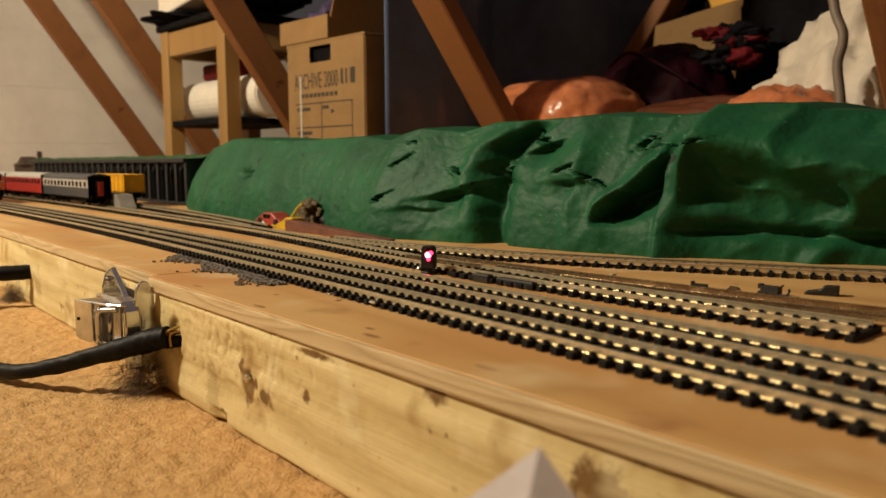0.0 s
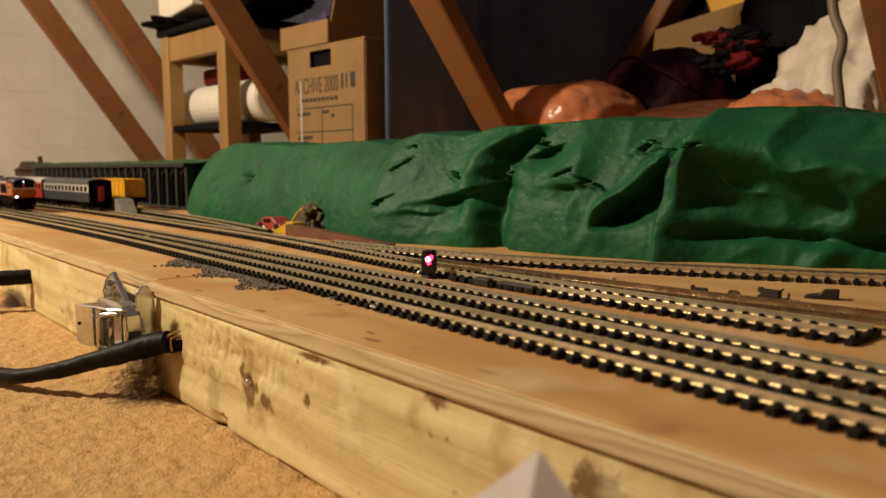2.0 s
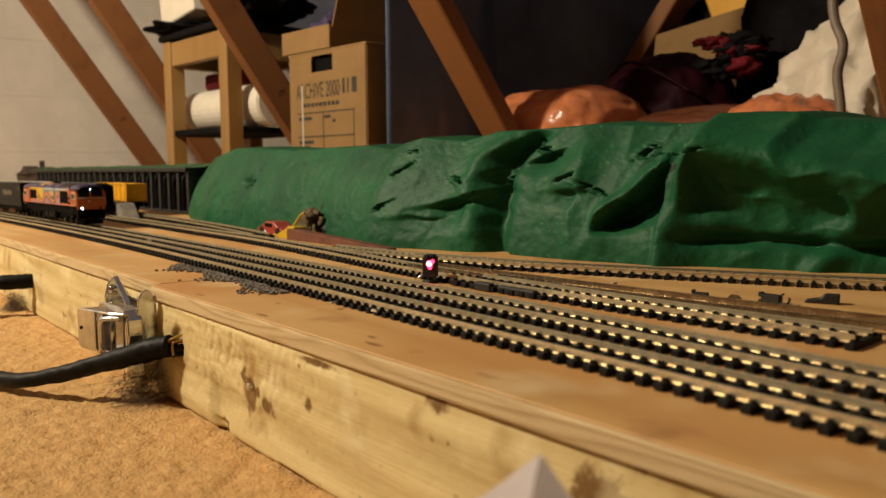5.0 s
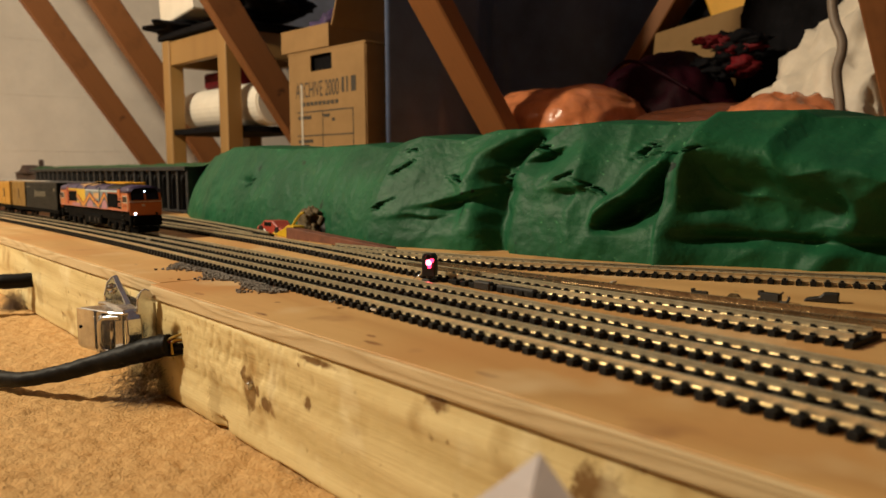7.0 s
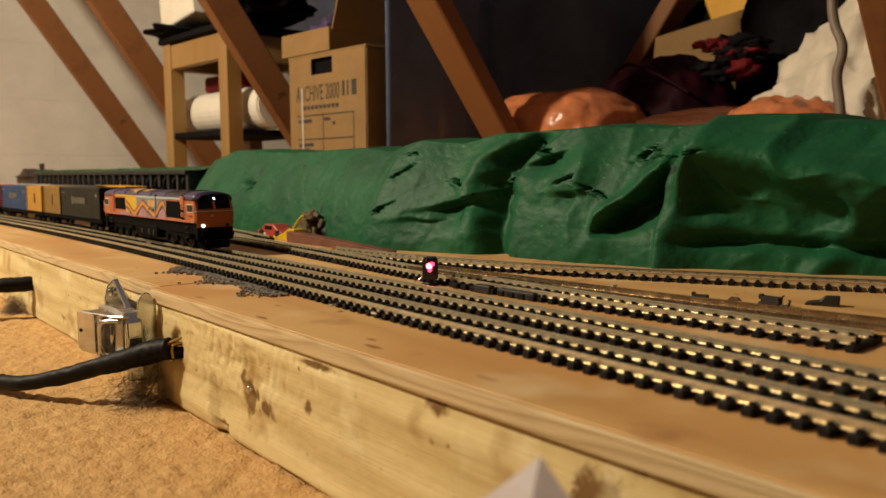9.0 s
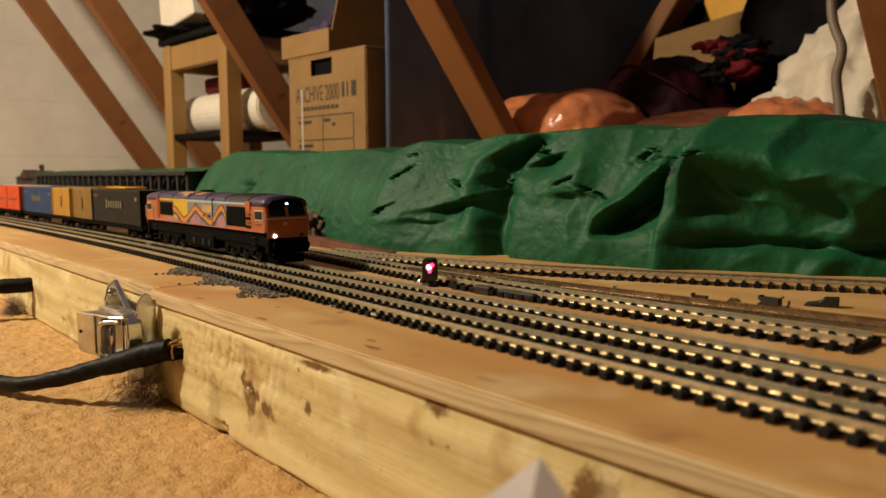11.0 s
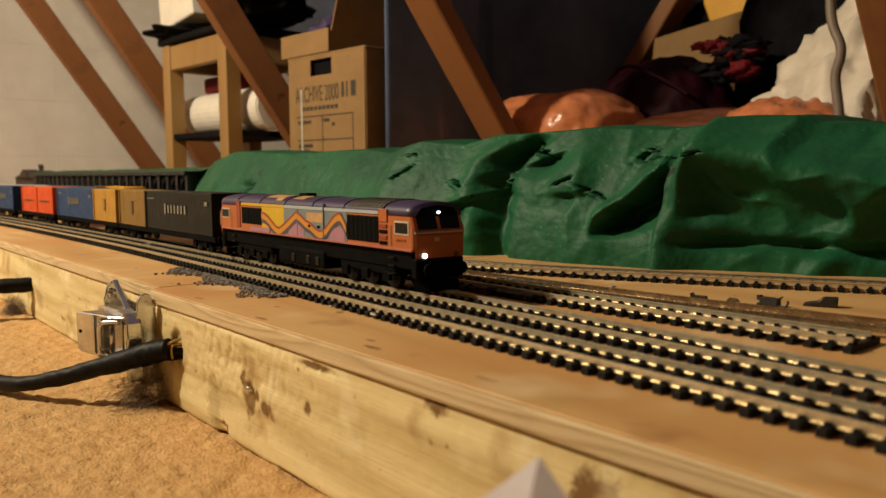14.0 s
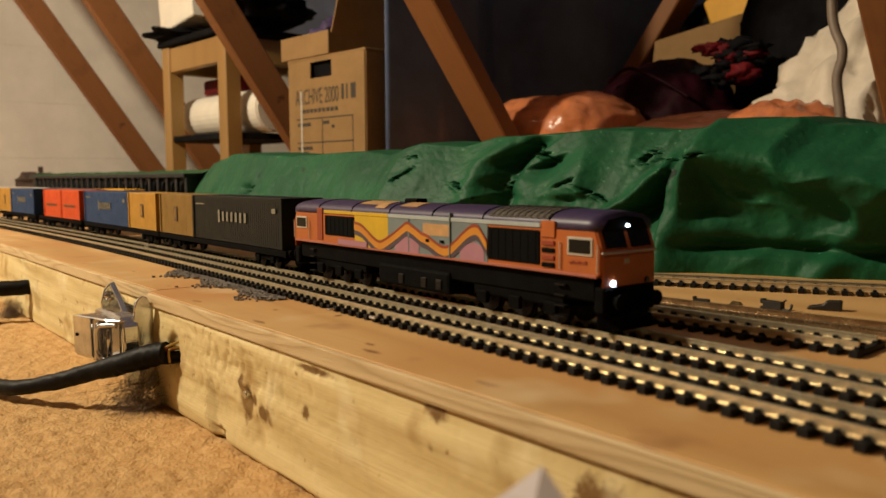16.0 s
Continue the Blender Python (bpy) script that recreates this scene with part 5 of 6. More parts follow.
def crumple(name, centre, radii, material, seed, amp=0.25, sub=4, label="", category="", floor_z=None, freq=2.0, parent=None, square=1.0):
    own = bmesh.new()
    bmesh.ops.create_icosphere(own, subdivisions=sub, radius=1)
    for v in own.verts:
        d = v.co.normalized()
        r = 1 + amp * noise.noise(d * freq + Vector((seed, seed * 2, 0))) + amp * 0.6 * (1 - 2 * abs(noise.noise(d * freq * 2.3 + Vector((0, seed, 3))))) + amp * 0.15 * noise.noise(d * 12 + Vector((seed, 0, 0)))
        d = Vector([math.copysign(abs(c) ** square, c) for c in d])
        v.co = Vector((d.x * radii[0] * r + centre[0], d.y * radii[1] * r + centre[1], d.z * radii[2] * r + centre[2]))
        if floor_z is not None and v.co.z < floor_z:
            v.co.z = floor_z
    ob = finish(name, own, material, parent, smooth=True)
    if label:
        tagged(ob, label, category)
    return ob


def build_scrap():
    """Old model bits lying at the foot of the hill and on the bare board."""
    car = thing("toy_car_wreck", "crumpled red toy car body at the foot of the hill", "toy car", at=(-0.820, 0.2545, 0))
    part("body", prism([(-0.030, 0.0), (0.032, 0.0), (0.034, 0.005), (0.018, 0.009), (0.008, 0.0145), (-0.012, 0.0145), (-0.022, 0.009), (-0.032, 0.006)], -0.010, 0.010, "y", 0.0012), M_RED, car)
    part("window", block(-0.010, 0.006, -0.0107, -0.0095, 0.0085, 0.0130, 0.0003), M_GLASS, car)
    for x in (-0.018, 0.020):
        part("wheel", cyl(0.0042, 0.003, 14, Matrix.Translation((x, -0.010, 0.0042)) @ Matrix.Rotation(radians(90), 4, "X")), M_BLACK, car)
    part("bumper_arch", tube([(-0.004, -0.016, 0.0), (0.000, -0.016, 0.005), (0.006, -0.016, 0.001)], 0.001, 6), M_PALE, car)
    crumple("shrub", (-0.838, 0.276, 0.014), (0.030, 0.008, 0.015), M_MOSS, 3.3, 0.5, 3, "dark green clump of model shrub", "model shrub", 0.0)
    y = thing("yellow_model_digger", "yellow plastic toy digger part beside the track", "toy part", at=(-0.755, 0.2385, 0))
    part("cab", prism([(-0.022, 0.0), (0.014, 0.0), (0.016, 0.013), (0.002, 0.0135), (-0.006, 0.0095), (-0.020, 0.005)], -0.007, 0.007, "y", 0.0008), M_YELLOW, y)
    part("arm", tube([(0.002, 0.0, 0.013), (0.010, 0.004, 0.024), (0.016, 0.006, 0.027)], 0.0014, 6), M_YELLOW, y)
    part("hook", tube([(-0.020, -0.004, 0.004), (-0.028, -0.005, 0.002), (-0.034, -0.004, 0.003)], 0.0012, 6), M_YELLOW, y)
    crumple("scrap_lump", (-0.752, 0.262, 0.012), (0.019, 0.010, 0.0145), M_OLIVE, 8.1, 0.6, 4, "brown and olive heap of model scrap", "scrap", 0.0, 3.0)
    crumple("scrap_lump", (-0.722, 0.268, 0.008), (0.012, 0.008, 0.010), M_BLACK, 2.1, 0.5, 3, "small black lump of model scrap", "scrap", 0.0, 3.0)
    beam = finish("rusty_girder", prism([(-0.085, 0.0), (0.090, 0.0), (0.092, 0.003), (-0.080, 0.0115), (-0.085, 0.0115)], -0.006, 0.006, "y", 0.0005), mat("rust_brown", (0.15, 0.050, 0.025), 0.7, vary=0.4, scale=90, bump=0.3))
    beam.matrix_world = Matrix.Translation((-0.660, 0.2335, 0)) @ Matrix.Rotation(radians(1), 4, "Z")
    tagged(beam, "rust-brown wedge-shaped girder lying along the siding", "girder")
    # broken black plastic pieces on the bare board
    a = thing("broken_point_motor", "broken black plastic turnout fitting lying on the plywood", "plastic part", at=(-0.2125, 0.2290, 0))
    a.scale = (0.42, 0.55, 0.47)
    part("body", block(-0.012, 0.013, -0.004, 0.004, 0.0008, 0.0100, 0.001), M_BLACK, a)
    part("lug", block(-0.016, -0.011, -0.003, 0.003, 0.0060, 0.0115, 0.0006), M_BLACK, a)
    part("lug", block(-0.016, -0.011, -0.003, 0.003, 0.0, 0.0030, 0.0006), M_BLACK, a)
    part("arm", tube([(0.008, 0, 0.006), (0.013, -0.001, 0.0095), (0.0175, -0.001, 0.0125)], 0.0010, 6), M_BLACK, a)
    part("hook", tube([(0.008, 0, 0.002), (0.016, -0.002, 0.0012), (0.022, -0.002, 0.0015), (0.0245, -0.001, 0.0055), (0.0235, 0, 0.0080)], 0.0015, 8), M_BLACK, a)
    for x in (-0.006, 0.003):
        part("pin", cyl(0.0007, 0.002, 8, Matrix.Translation((x, -0.003, 0.0008))), M_STEEL, a)
    b = finish("plastic_offcut", prism([(-0.009, 0.0), (0.008, 0.0), (0.0082, 0.0055), (0.001, 0.0052), (-0.001, 0.0030), (-0.008, 0.0016)], -0.003, 0.003, "y", 0.0006), M_BLACK)
    b.matrix_world = Matrix.Translation((-0.194, 0.2480, 0)) @ Matrix.Rotation(radians(20), 4, "Z")
    tagged(b, "wedge of broken black plastic on the plywood", "plastic part")
    c = finish("plastic_offcut", block(-0.0045, 0.0045, -0.0015, 0.0015, 0, 0.0022, 0.0004), M_BLACK)
    join_b = bmesh.new()
    join_b.from_mesh(c.data)
    block(-0.0048, -0.003, -0.0015, 0.0015, 0.0015, 0.0034, 0.0003, bm=join_b)
    join_b.to_mesh(c.data)
    join_b.free()
    c.matrix_world = Matrix.Translation((-0.2505, 0.2215, 0)) @ Matrix.Rotation(radians(15), 4, "Z")
    tagged(c, "tiny black plastic chip on the plywood", "plastic part")
    d = finish("plastic_offcut", prism([(-0.0035, 0.0), (0.0035, 0.0), (0.002, 0.0015), (-0.002, 0.0018)], -0.0018, 0.0018, "y"), M_OLIVE)
    d.matrix_world = Matrix.Translation((-0.234, 0.2290, 0)) @ Matrix.Rotation(radians(20), 4, "Z")
    tagged(d, "tiny brown chip lying on the plywood", "plastic part")
    chips = ((-0.790, 0.098, M_PALE, 0.004), (-0.318, 0.0455, M_STEEL, 0.0022), (-0.352, 0.0420, M_STEEL, 0.002), (-0.470, 0.1, M_PALE, 0.002), (-0.30, 0.207, M_PALE, 0.002))
    for x, y_, m, s in chips:
        ob = finish("chip", block(-s, s, -s * 0.5, s * 0.5, 0, s * 0.6, s * 0.12), m)
        ob.matrix_world = Matrix.Translation((x, y_, 0.0027)) @ Matrix.Rotation(random.random() * 3, 4, "Z")
        tagged(ob, "small pale chip caught between the track sleepers", "debris")
    # loose grey ballast spilled by the near track
    stones = bmesh.new()
    rng = random.Random(5)
    for k in range(1900):
        u = rng.random()
        x = -0.60 + 0.185 * u
        y_ = value(LINE_1, x) - 0.0165 - abs(rng.gauss(0, 0.006)) * (0.5 + math.sin(u * 9) ** 2)
        s = rng.uniform(0.0004, 0.0011)
        tmp = block(-s, s, -s * 0.8, s * 0.8, 0, s * 1.2)
        for v in tmp.verts:
            v.co *= rng.uniform(0.7, 1.3)
        tmp.transform(Matrix.Translation((x, y_, 0.0)) @ Matrix.Rotation(rng.random() * 6, 4, "Z"))
        me = bpy.data.meshes.new("t")
        tmp.to_mesh(me)
        tmp.free()
        stones.from_mesh(me)
        bpy.data.meshes.remove(me)
    ob = finish("spilled_ballast", stones, M_GRAVEL)
    tagged(ob, "fine grey ballast spilled along the sleeper ends", "ballast", kind="stuff")


def build_turnout_bits():
    """Black turnout timbers and the tie bar by the signal."""
    t = thing("turnout_timbers", "long black plastic turnout timbers and tie bar by the signal", "model track")
    for k in range(9):
        x = -0.372 + k * 0.0082
        b = block(-0.0024, 0.0024, -0.016, 0.034 - k * 0.001, 0.0, 0.0030, 0.0003)
        b.transform(Matrix.Translation((x, 0.1570, 0.0003)) @ Matrix.Rotation(radians(3), 4, "Z"))
        part("timber", b, M_SLEEPER, t)
    part("tie_bar", block(-0.334, -0.304, 0.1420, 0.1468, 0.0, 0.0045, 0.0008), M_BLACK, t)
    part("spring_box", block(-0.352, -0.338, 0.1400, 0.1450, 0.0, 0.0052, 0.0008), M_BLACK, t)
    for k in range(7):
        x = -0.60 + k * 0.012
        b = block(-0.0024, 0.0024, -0.016, 0.036, 0.0, 0.0030, 0.0003)
        b.transform(Matrix.Translation((x, 0.178 - k * 0.001, 0.0003)) @ Matrix.Rotation(radians(6), 4, "Z"))
        part("timber", b, M_SLEEPER, t)


# ---- stored things in the loft ----
M_CARD = mat("brown_cardboard", (0.27, 0.155, 0.056), 0.8, vary=0.12, scale=14, bump=0.25, bscale=90)
M_INK = mat("black_print", (0.035, 0.028, 0.02), 0.7)
M_ROLL = mat("white_roll", (0.78, 0.72, 0.62), 0.7, vary=0.08, scale=20, bump=0.2)
M_BAGO = mat("orange_plastic_bag", (0.80, 0.27, 0.11), 0.22, vary=0.35, scale=14, bump=0.9, bscale=36)
# darker brown copy of the bag plastic, with shade put into its colour
M_BAGB = mat("shaded_bag_plastic", (0.21, 0.068, 0.030), 0.3, vary=0.35, scale=9, bump=0.9, bscale=26)
M_BAGW = mat("white_plastic_bag", (0.70, 0.62, 0.51), 0.5, spec=0.3, vary=0.2, scale=12, bump=0.9, bscale=22)
for m_ in (M_BAGO, M_BAGB):
    m_.node_tree.nodes["Principled BSDF"].inputs["Transmission Weight"].default_value = 0.22
M_CLOTH = mat("black_cloth", (0.006, 0.0055, 0.007), 0.9, spec=0.12, vary=0.5, scale=20, bump=0.5)
M_WINE = mat("wine_red_cloth", (0.016, 0.0010, 0.0040), 0.65, spec=0.09, vary=0.5, scale=18, bump=0.5)
M_REDCLOTH = mat("red_cloth", (0.125, 0.0055, 0.009), 0.7, spec=0.2, vary=0.5, scale=30, bump=0.6)
M_VIOLET = mat("violet_cloth", (0.050, 0.030, 0.10), 0.7, vary=0.4, scale=30, bump=0.4)
M_CONDUIT = mat("grey_cable", (0.20, 0.155, 0.12), 0.5, vary=0.2, scale=40)
M_AMBERBOX = mat("amber_packet", (0.75, 0.38, 0.03), 0.5, vary=0.1, scale=20)


def words(text, size, m, x, z, material, parent, width=None):
    """Raised flat print in the built-in font on a face that looks along -y."""
    cu = bpy.data.curves.new("print", "FONT")
    cu.body, cu.size, cu.extrude = text, size, 0.0003
    ob = new("print_tmp", cu)
    deps = bpy.context.evaluated_depsgraph_get()
    me = bpy.data.meshes.new_from_object(ob.evaluated_get(deps))
    bpy.data.objects.remove(ob)
    bpy.data.curves.remove(cu)
    bm = bmesh.new()
    bm.from_mesh(me)
    bpy.data.meshes.remove(me)
    if width:
        xs = [v.co.x for v in bm.verts]
        bm.transform(Matrix.Diagonal((width / (max(xs) - min(xs)), 1, 1, 1)))
    bm.transform(Matrix.Translation((x, m, z)) @ Matrix.Rotation(radians(90), 4, "X"))
    return part("print", bm, material, parent, "black printed lettering")


def build_archive_box():
    b = thing("archive_box", "tall brown cardboard archive box with black print and a hand hole", "cardboard box")
    W, D, H = 0.273, 0.20, 0.517
    b.matrix_world = Matrix.Translation((-1.543, 0.670, FLOOR)) @ Matrix.Rotation(radians(5), 4, "Z") @ Matrix.Diagonal((0.945, 0.75, 0.745, 1))
    # front board with its hand hole
    hx0, hx1, hz0, hz1 = 0.085, 0.162, 0.462, 0.506
    front = bmesh.new()
    for a in ((0, W, 0, hz0), (0, hx0, hz0, hz1), (hx1, W, hz0, hz1), (0, W, hz1, H)):
        block(a[0], a[1], -0.002, 0.002, a[2], a[3], bm=front)
    part("front_panel", front, M_CARD, b)
    # black panel behind the hole, for the shade inside the box
    part("hole_shade", block(hx0 - 0.01, hx1 + 0.01, 0.012, 0.014, hz0 - 0.01, hz1 + 0.01), M_CLOTH, b, "black panel standing in for the shade inside the hand hole")
    part("side_panel", block(-0.002, 0.002, 0.002, D, 0, H - 0.004), M_CARD, b)
    part("side_panel", block(W - 0.002, W + 0.002, 0.002, D, 0, H - 0.004), M_CARD, b)
    part("back_panel", block(0, W, D - 0.002, D + 0.002, 0, H - 0.004), M_CARD, b)
    part("lid", block(-0.004, W + 0.004, -0.003, D + 0.004, H - 0.003, H + 0.003, 0.001), M_CARD, b)
    y = -0.0024
    words("ARCHIVE 2000", 0.062, y, 0.026, 0.392, M_INK, b, 0.160)
    for k, (x, w) in enumerate(((0.196, 0.008), (0.212, 0.005), (0.228, 0.016))):
        part("print", block(x, x + w, y - 0.0003, y + 0.001, 0.396, 0.436), M_INK, b)
    for k in range(9):
        part("print", block(0.052 + k * 0.015, 0.063 + k * 0.015, y - 0.0003, y + 0.001, 0.368, 0.379), M_INK, b)
    for z in (0.350, 0.284, 0.215):
        part("ruled_line", block(0.03, 0.235, y - 0.0003, y + 0.001, z, z + 0.0035), M_INK, b)
    for x in (0.125, 0.232):
        part("ruled_line", block(x, x + 0.0022, y - 0.0003, y + 0.001, 0.12, 0.350), M_INK, b)
    for x, z, w in ((0.034, 0.332, 0.05), (0.130, 0.334, 0.022), (0.160, 0.322, 0.010), (0.034, 0.266, 0.055), (0.034, 0.252, 0.04)):
        part("print", block(x, x + w, y - 0.0003, y + 0.001, z, z + 0.009), M_INK, b)
    part("tape_strip", block(0.046, 0.052, y - 0.0004, y + 0.001, 0.10, 0.430), M_PALE, b, "pale torn tape strip")
    # a second opened carton pushed onto it
    c = thing("open_carton", "small opened carton with raised flap on the archive box", "cardboard box")
    c.matrix_world = Matrix.Translation((-1.566, 0.664, FLOOR + 0.3885)) @ Matrix.Rotation(radians(5), 4, "Z") @ Matrix.Diagonal((0.975, 0.75, 0.75, 1))
    part("front_panel", block(0.0, 0.175, 0.0, 0.004, 0.0, 0.062, 0.001), M_CARD, c)
    part("side_panel", block(0.0, 0.004, 0.004, 0.20, 0.0, 0.062, 0.001), M_CARD, c)
    part("side_panel", block(0.171, 0.175, 0.004, 0.20, 0.0, 0.062, 0.001), M_CARD, c)
    part("back_panel", block(0.0, 0.175, 0.196, 0.20, 0.0, 0.062, 0.001), M_CARD, c)
    fl = block(0, 0.004, 0.0, 0.20, 0, 0.15, 0.001)
    fl.transform(Matrix.Translation((0.172, 0.01, 0.055)) @ Matrix.Rotation(radians(16), 4, "Y"))
    part("flap", fl, M_CARD, c, "raised cardboard flap")
    crumple("violet_cloth", (0, 0, 0), (0.06, 0.05, 0.06), M_VIOLET, 4.4, 0.5, 4, "dark violet cloth stuffed in the carton", "cloth").matrix_world = Matrix.Translation((-1.49, 0.745, FLOOR + 0.425)) @ Matrix.Scale(0.7, 4)


def build_stool():
    s = thing("wooden_stool", "plain pine stool frame with square legs and an added lower shelf", "stool")
    s.matrix_world = Matrix.Translation((-2.128, 0.612, FLOOR)) @ Matrix.Rotation(radians(4), 4, "Z")
    W, D, H, a = 0.342, 0.27, 0.482, 0.040
    for x in (0, W - a):
        for y in (0, D - a):
            part("leg", block(x, x + a, y, y + a, 0, H, 0.002), M_TABLE, s)
    part("apron", block(a, W - a, 0.004, 0.026, H - 0.066, H - 0.004, 0.002), M_TABLE, s)
    part("apron", block(a, W - a, D - 0.026, D - 0.004, H - 0.066, H - 0.004, 0.002), M_TABLE, s)
    for x in (0.004, W - 0.026):
        part("apron", block(x, x + 0.022, a, D - a, H - 0.066, H - 0.004, 0.002), M_TABLE, s)
    # shelf added to carry the roll, blackened to merge with the dark there
    part("shelf", block(0.002, W - 0.002, 0.006, D - 0.004, 0.235, 0.250, 0.001), M_CLOTH, s, "added lower shelf, coloured black to blend with the dark below the roll")
    part("top", block(-0.01, W + 0.01, -0.008, D + 0.01, H, H + 0.016, 0.003), M_CLOTH, s, "dark cloth-covered top")
    base = s.matrix_world.copy()
    r = finish("paper_roll", cyl(0.054, 0.40, 28, Matrix.Translation((0.180, 0.110, 0.305)) @ Matrix.Rotation(radians(90), 4, "Y"), bevel=0.004), M_ROLL, smooth=False)
    r.matrix_world = base
    tagged(r, "thick roll of white paper on the stool's shelf", "paper roll")
    k = finish("red_packet", block(0.05, 0.24, 0.09, 0.13, 0.3585, 0.400, 0.006), M_REDCLOTH)
    k.matrix_world = base
    tagged(k, "small dark red packet lying on the paper roll", "packet")
    c = thing("white_carton", "white carton on the stool", "carton")
    c.matrix_world = base @ Matrix.Translation((-0.045, 0.02, 0.528)) @ Matrix.Rotation(radians(-7), 4, "Y")
    part("body", block(0, 0.19, 0, 0.20, 0, 0.10, 0.003), M_ROLL, c)
    d = thing("folded_coat", "dark folded coat spread over the stool", "coat")
    d.matrix_world = base
    crumple("fold", (0.05, 0.09, 0.514), (0.085, 0.12, 0.016), M_CLOTH, 1.4, 0.35, 4, parent=d)
    crumple("fold", (0.27, 0.12, 0.560), (0.10, 0.12, 0.045), M_CLOTH, 5.4, 0.35, 4, parent=d)
    crumple("collar", (0.26, 0.10, 0.60), (0.10, 0.08, 0.03), M_WINE, 7.4, 0.4, 4, parent=d)


def build_bags():
    crumple("orange_bag", (-1.080, 1.03, 0.078), (0.148, 0.12, 0.150), M_BAGO, 1.7, 0.05, 5, "full translucent orange plastic bag on the floor", "plastic bag", FLOOR, square=0.55)
    # separate darker shape paints the shaded side of the orange bag
    crumple("shaded_bag_side", (-0.790, 1.07, 0.052), (0.165, 0.12, 0.118), M_BAGB, 6.2, 0.10, 5, "brownish bag shape for the shaded, see-through side of the orange bag", "plastic bag", FLOOR, square=0.75)
    crumple("orange_bag", (-0.610, 1.00, 0.055), (0.125, 0.09, 0.120), M_BAGO, 9.9, 0.13, 5, "shiny orange plastic bag under a white bag", "plastic bag", FLOOR)
    # knotted white bag with a peaked neck
    own = bmesh.new()
    bmesh.ops.create_icosphere(own, subdivisions=5, radius=1)
    for v in own.verts:
        d = v.co.normalized()
        fold = 1 - abs(noise.noise((d.x * 3.0 + 4 + d.z, d.y * 3.0, d.z * 1.3)))
        r = 1 + 0.28 * (fold ** 3 - 0.4) + 0.10 * (1 - 2 * abs(noise.noise(d * 4.5))) + 0.04 * noise.noise(d * 14)
        peak = max(0, d.z) ** 2
        v.co = Vector((d.x * 0.138 * r * (1 - 0.62 * peak) + 0.050 * peak, d.y * 0.11 * r * (1 - 0.6 * peak), d.z * 0.150 * r + 0.07 * peak ** 3))
    ob = finish("white_bag", own, M_BAGW, smooth=True)
    ob.location = (-0.590, 1.16, 0.155)
    tagged(ob, "tied white plastic carrier bag standing behind orange bags", "plastic bag")
    hold = thing("dark_holdall", "dark wine-red rounded holdall with piped edge", "bag")
    crumple("body", (-1.000, 1.25, 0.085), (0.155, 0.12, 0.215), M_WINE, 2.6, 0.07, 5, floor_z=FLOOR, parent=hold, square=0.8)
    crumple("end_pocket", (-0.890, 1.23, 0.040), (0.11, 0.10, 0.170), M_WINE, 5.1, 0.10, 4, floor_z=FLOOR, parent=hold)
    part("piping", tube([(-1.060, 1.140, 0.262), (-1.00, 1.125, 0.282), (-0.93, 1.125, 0.255), (-0.86, 1.125, 0.215)], 0.0035, 8), M_WINE, hold, "dull red piping", True)
    crumple("black_coat", (-0.770, 1.40, 0.18), (0.150, 0.05, 0.40), M_CLOTH, 3.6, 0.30, 5, "black coat thrown over stored bags", "clothes", FLOOR)
    heap = thing("red_clothes", "crumpled dark red clothes on top of the dark bags", "clothes")
    rng = random.Random(11)
    for k in range(48):
        x, z = rng.uniform(-0.905, -0.800), rng.uniform(0.250, 0.322)
        crumple("fold", (x, 1.255 + rng.uniform(-0.03, 0.02), z), (rng.uniform(0.010, 0.026), 0.018, rng.uniform(0.006, 0.013)), M_REDCLOTH if k % 3 == 0 else M_CLOTH, k * 1.7, 0.75, 3, parent=heap)
    c = thing("tilted_carton", "open brown carton leaning on the stored clothes", "cardboard box")
    c.matrix_world = Matrix.Translation((-1.235, 1.47, FLOOR)) @ Matrix.Rotation(radians(-3), 4, "Z")
    part("front_panel", prism([(0.0, 0.0), (0.26, 0.0), (0.335, 0.497), (0.05, 0.464)], 0, 0.005, "y"), M_CARD, c)
    part("side_panel", block(0.0, 0.005, 0.005, 0.25, 0.0, 0.46), M_CARD, c)
    part("back_panel", block(0.0, 0.25, 0.25, 0.255, 0.0, 0.40), M_CARD, c)
    a = finish("amber_packet", block(-0.09, 0.09, -0.02, 0.02, -0.05, 0.05, 0.006), M_AMBERBOX)
    a.matrix_world = Matrix.Translation((-0.985, 1.53, 0.462)) @ Matrix.Rotation(radians(-22), 4, "Y")
    tagged(a, "bright amber packet sticking out of the carton", "packet")
    crumple("black_bin_sack", (-1.10, 1.62, 0.430), (0.12, 0.040, 0.040), M_CLOTH, 7.7, 0.45, 4, "black sack draped over the carton rim", "sack").matrix_world = Matrix.Translation((0, 0, 0.02))
    crumple("black_coat", (-0.70, 1.55, 0.30), (0.16, 0.08, 0.40), M_CLOTH, 8.6, 0.28, 5, "black coat hanging behind the bags", "clothes", FLOOR)
    t = finish("grey_cable", tube([(-0.528, 1.00, FLOOR), (-0.526, 0.99, 0.10), (-0.523, 0.99, 0.15), (-0.530, 0.99, 0.205), (-0.524, 0.99, 0.245), (-0.541, 0.99, 0.31), (-0.535, 0.99, 0.50), (-0.53, 0.99, 0.9), (-0.53, 0.96, 1.35)], 0.0070, 10), M_CONDUIT, smooth=True)
    tagged(t, "grey-brown cable hanging down in front of the bags", "cable")


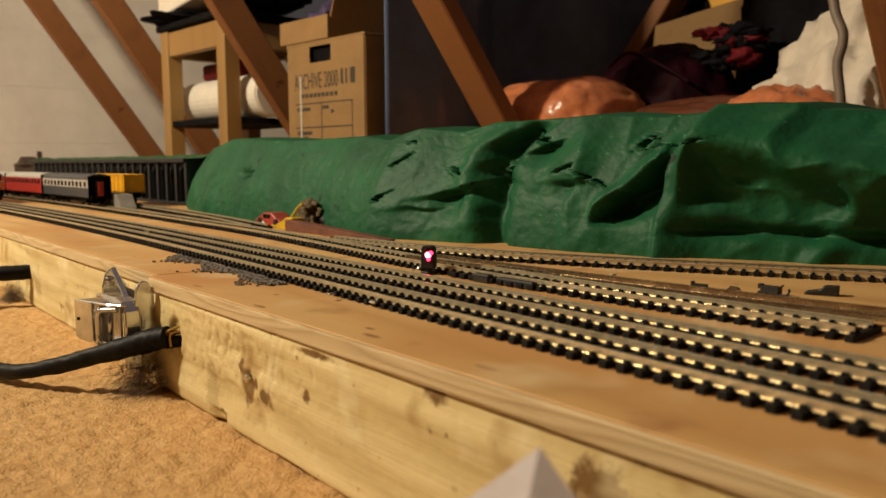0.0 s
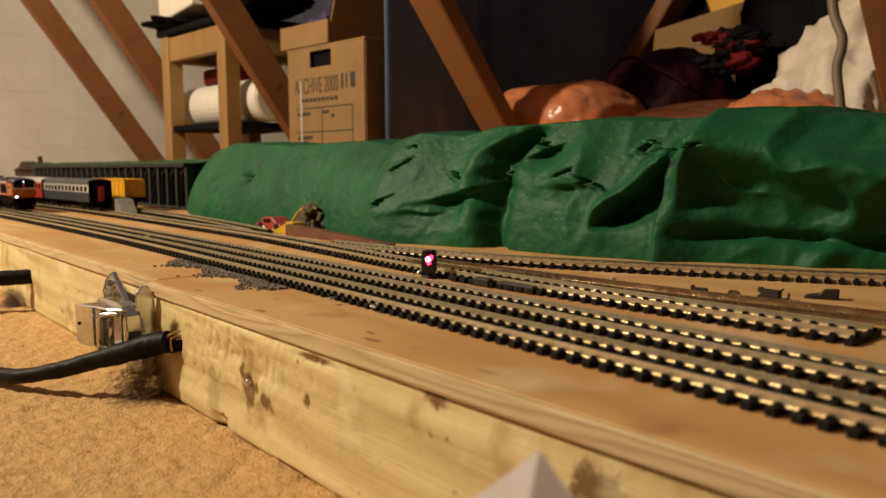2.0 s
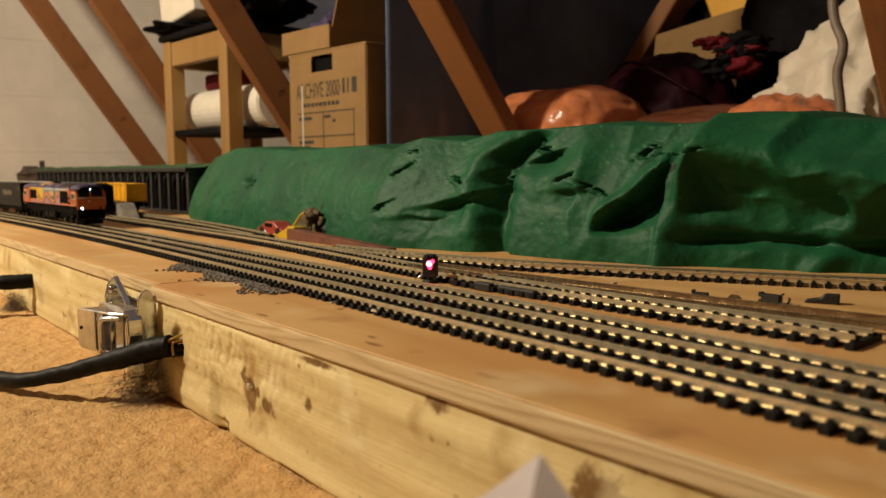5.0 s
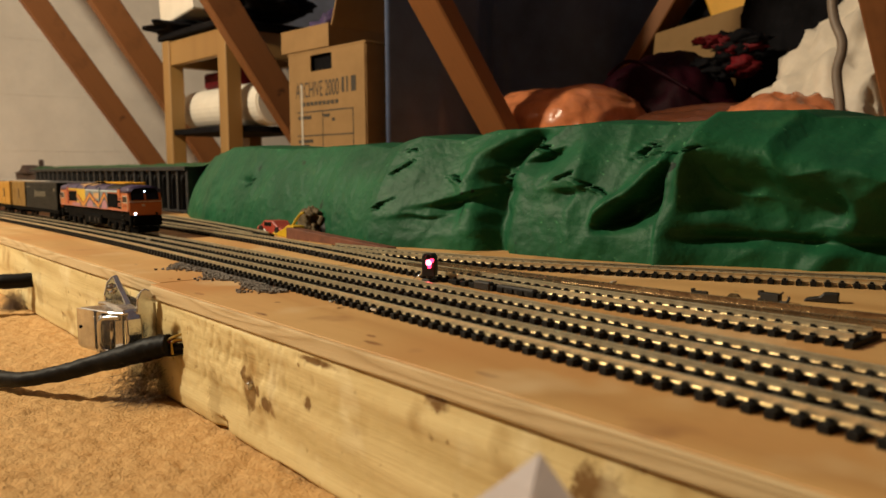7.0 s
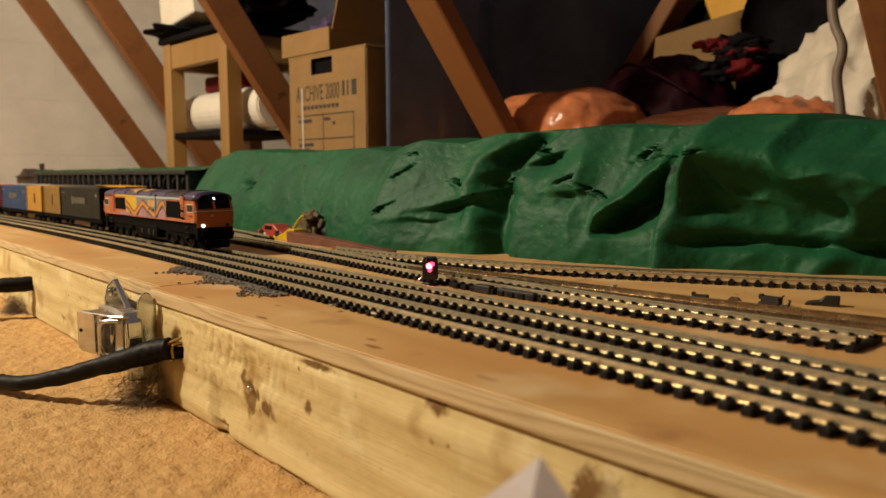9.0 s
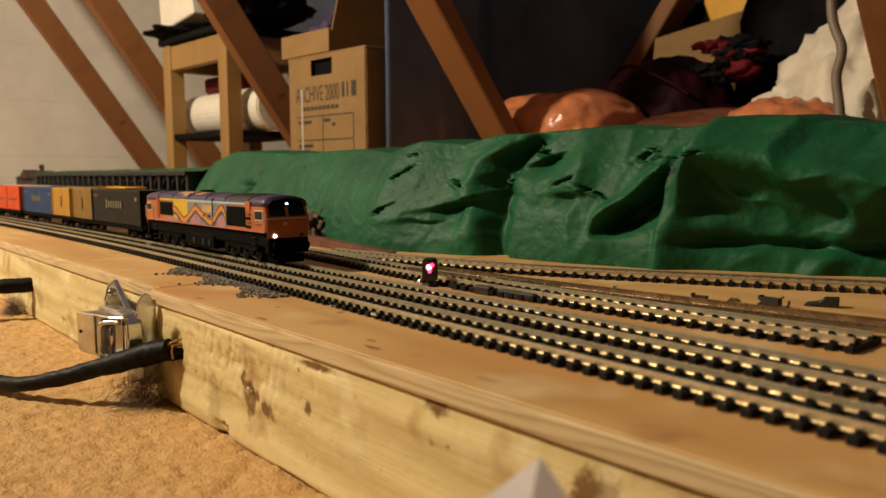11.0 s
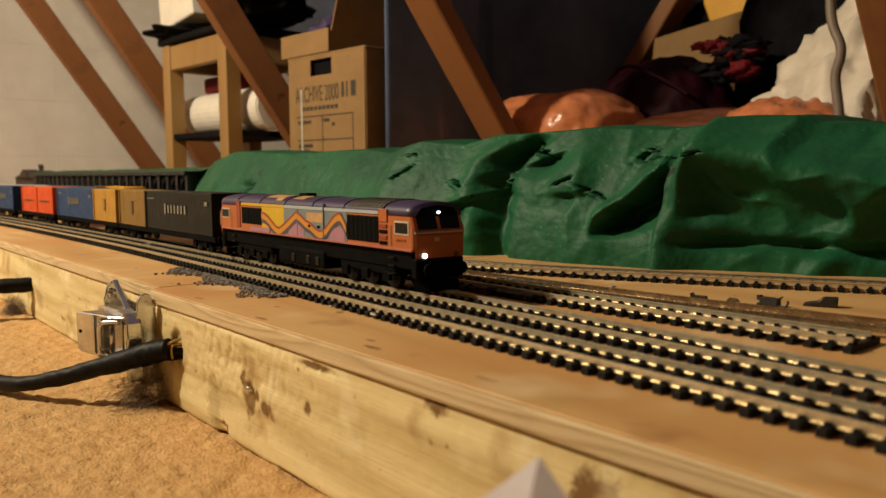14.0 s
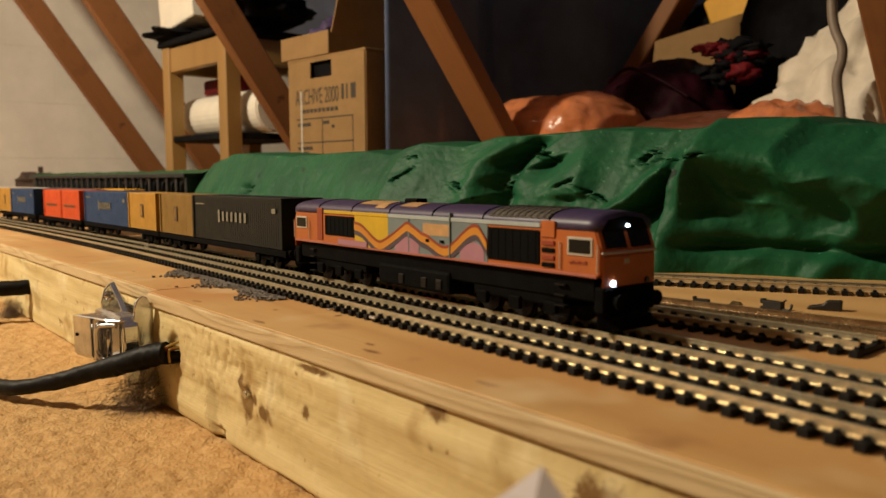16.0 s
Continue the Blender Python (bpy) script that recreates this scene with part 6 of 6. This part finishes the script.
def build_hanging_sheet():
    """A dark plastic sheet that hangs in folds from the roof, round behind the stored bags."""
    path = [Vector((*p, 0)) for p in ((-1.250, 0.715), (-1.252, 0.85), (-1.31, 1.00), (-1.42, 1.15), (-1.40, 1.22), (-1.30, 1.47), (-1.24, 1.64), (-1.16, 1.78), (-1.05, 1.79), (-0.85, 1.80), (-0.60, 1.80), (-0.30, 1.80), (0.1, 1.80))]
    line = []
    for k in range(len(path) - 1):
        for q in range(14):
            line.append(path[k].lerp(path[k + 1], q / 14))
    nz = 60
    verts, faces = [], []
    for i, p in enumerate(line):
        a, b = line[max(i - 4, 0)], line[min(i + 4, len(line) - 1)]
        d = (b - a).normalized()
        n_ = Vector((d.y, -d.x, 0))
        for j in range(nz + 1):
            z = FLOOR + 0.003 + 1.30 * j / nz
            s_ = i * 0.012
            near = 1.0 if i < 40 else 0.35
            o = 0.014 * near * noise.noise((s_ * 6, z * 1.2, 1)) + 0.007 * near * (1 - 2 * abs(noise.noise((s_ * 7 + z, z * 2.6, 5)))) + 0.0025 * noise.noise((s_ * 22, z * 14, 2))
            q = p + n_ * o * min(1, i / 6 + 0.15)
            verts.append((q.x, q.y - 0.12 * max(0, z - 0.5) * (i / len(line)), z))
    for i in range(len(line) - 1):
        for j in range(nz):
            a = i * (nz + 1) + j
            faces.append((a, a + nz + 1, a + nz + 2, a + 1))
    me = bpy.data.meshes.new("plastic_sheet")
    me.from_pydata(verts, [], faces)
    me.materials.append(M_SHEET)
    me.shade_smooth()
    ob = new("plastic_sheet", me)
    so = ob.modifiers.new("thickness", "SOLIDIFY")
    so.thickness = 0.002
    tagged(ob, "dark blue-grey plastic sheet hanging in loose folds", "sheet")


# ---- building the place ----
build_room()
build_truss_webs()
build_board("baseboard", -0.5045, 0.75, 0.0, 0.80, "plywood model railway baseboard on a pine frame, resting on carpet")
build_board("baseboard", -3.55, -0.5065, 0.006, 0.80, "plywood model railway baseboard end with pine frame, latched to the next")
SLEEPER = sleeper_mesh()
build_track(LINE_1, "twin-rail model track on black plastic sleepers along the board edge", SLEEPER, 0.45, -3)
build_track(LINE_2, "twin-rail model track on black plastic sleepers that carries the goods train", SLEEPER, 0.45, -3)
build_track(LINE_3, "model siding track on chunky black sleepers behind the running lines", SLEEPER)
build_track(LINE_3B, "short end of model track beyond a gap", SLEEPER)
build_track(LINE_4, "curving model track along the foot of the green hill", SLEEPER)
build_track(LINE_5, "loose diverging turnout rails of a model track", None, rail_mat=M_RUST)
build_track(LINE_6, "model siding track towards the arched wall", SLEEPER)
build_hill()
build_train()
build_signal()
build_latch()
build_cables()
build_nail()
build_paper()
build_coach(-1.283, "pale grey and dark blue standing passenger coach with a black end", M_CREAM, M_NAVY)
build_coach(-1.556, "red standing passenger coach with a grey roof", M_MAROON, M_MAROON)
build_coach(-1.829, "red standing passenger coach coupled behind another", M_MAROON, M_MAROON)
build_yellow_wagon()
build_ramp()
build_arches()
build_cottage()
build_scrap()
build_turnout_bits()
build_archive_box()
build_stool()
build_bags()
build_hanging_sheet()


motions()
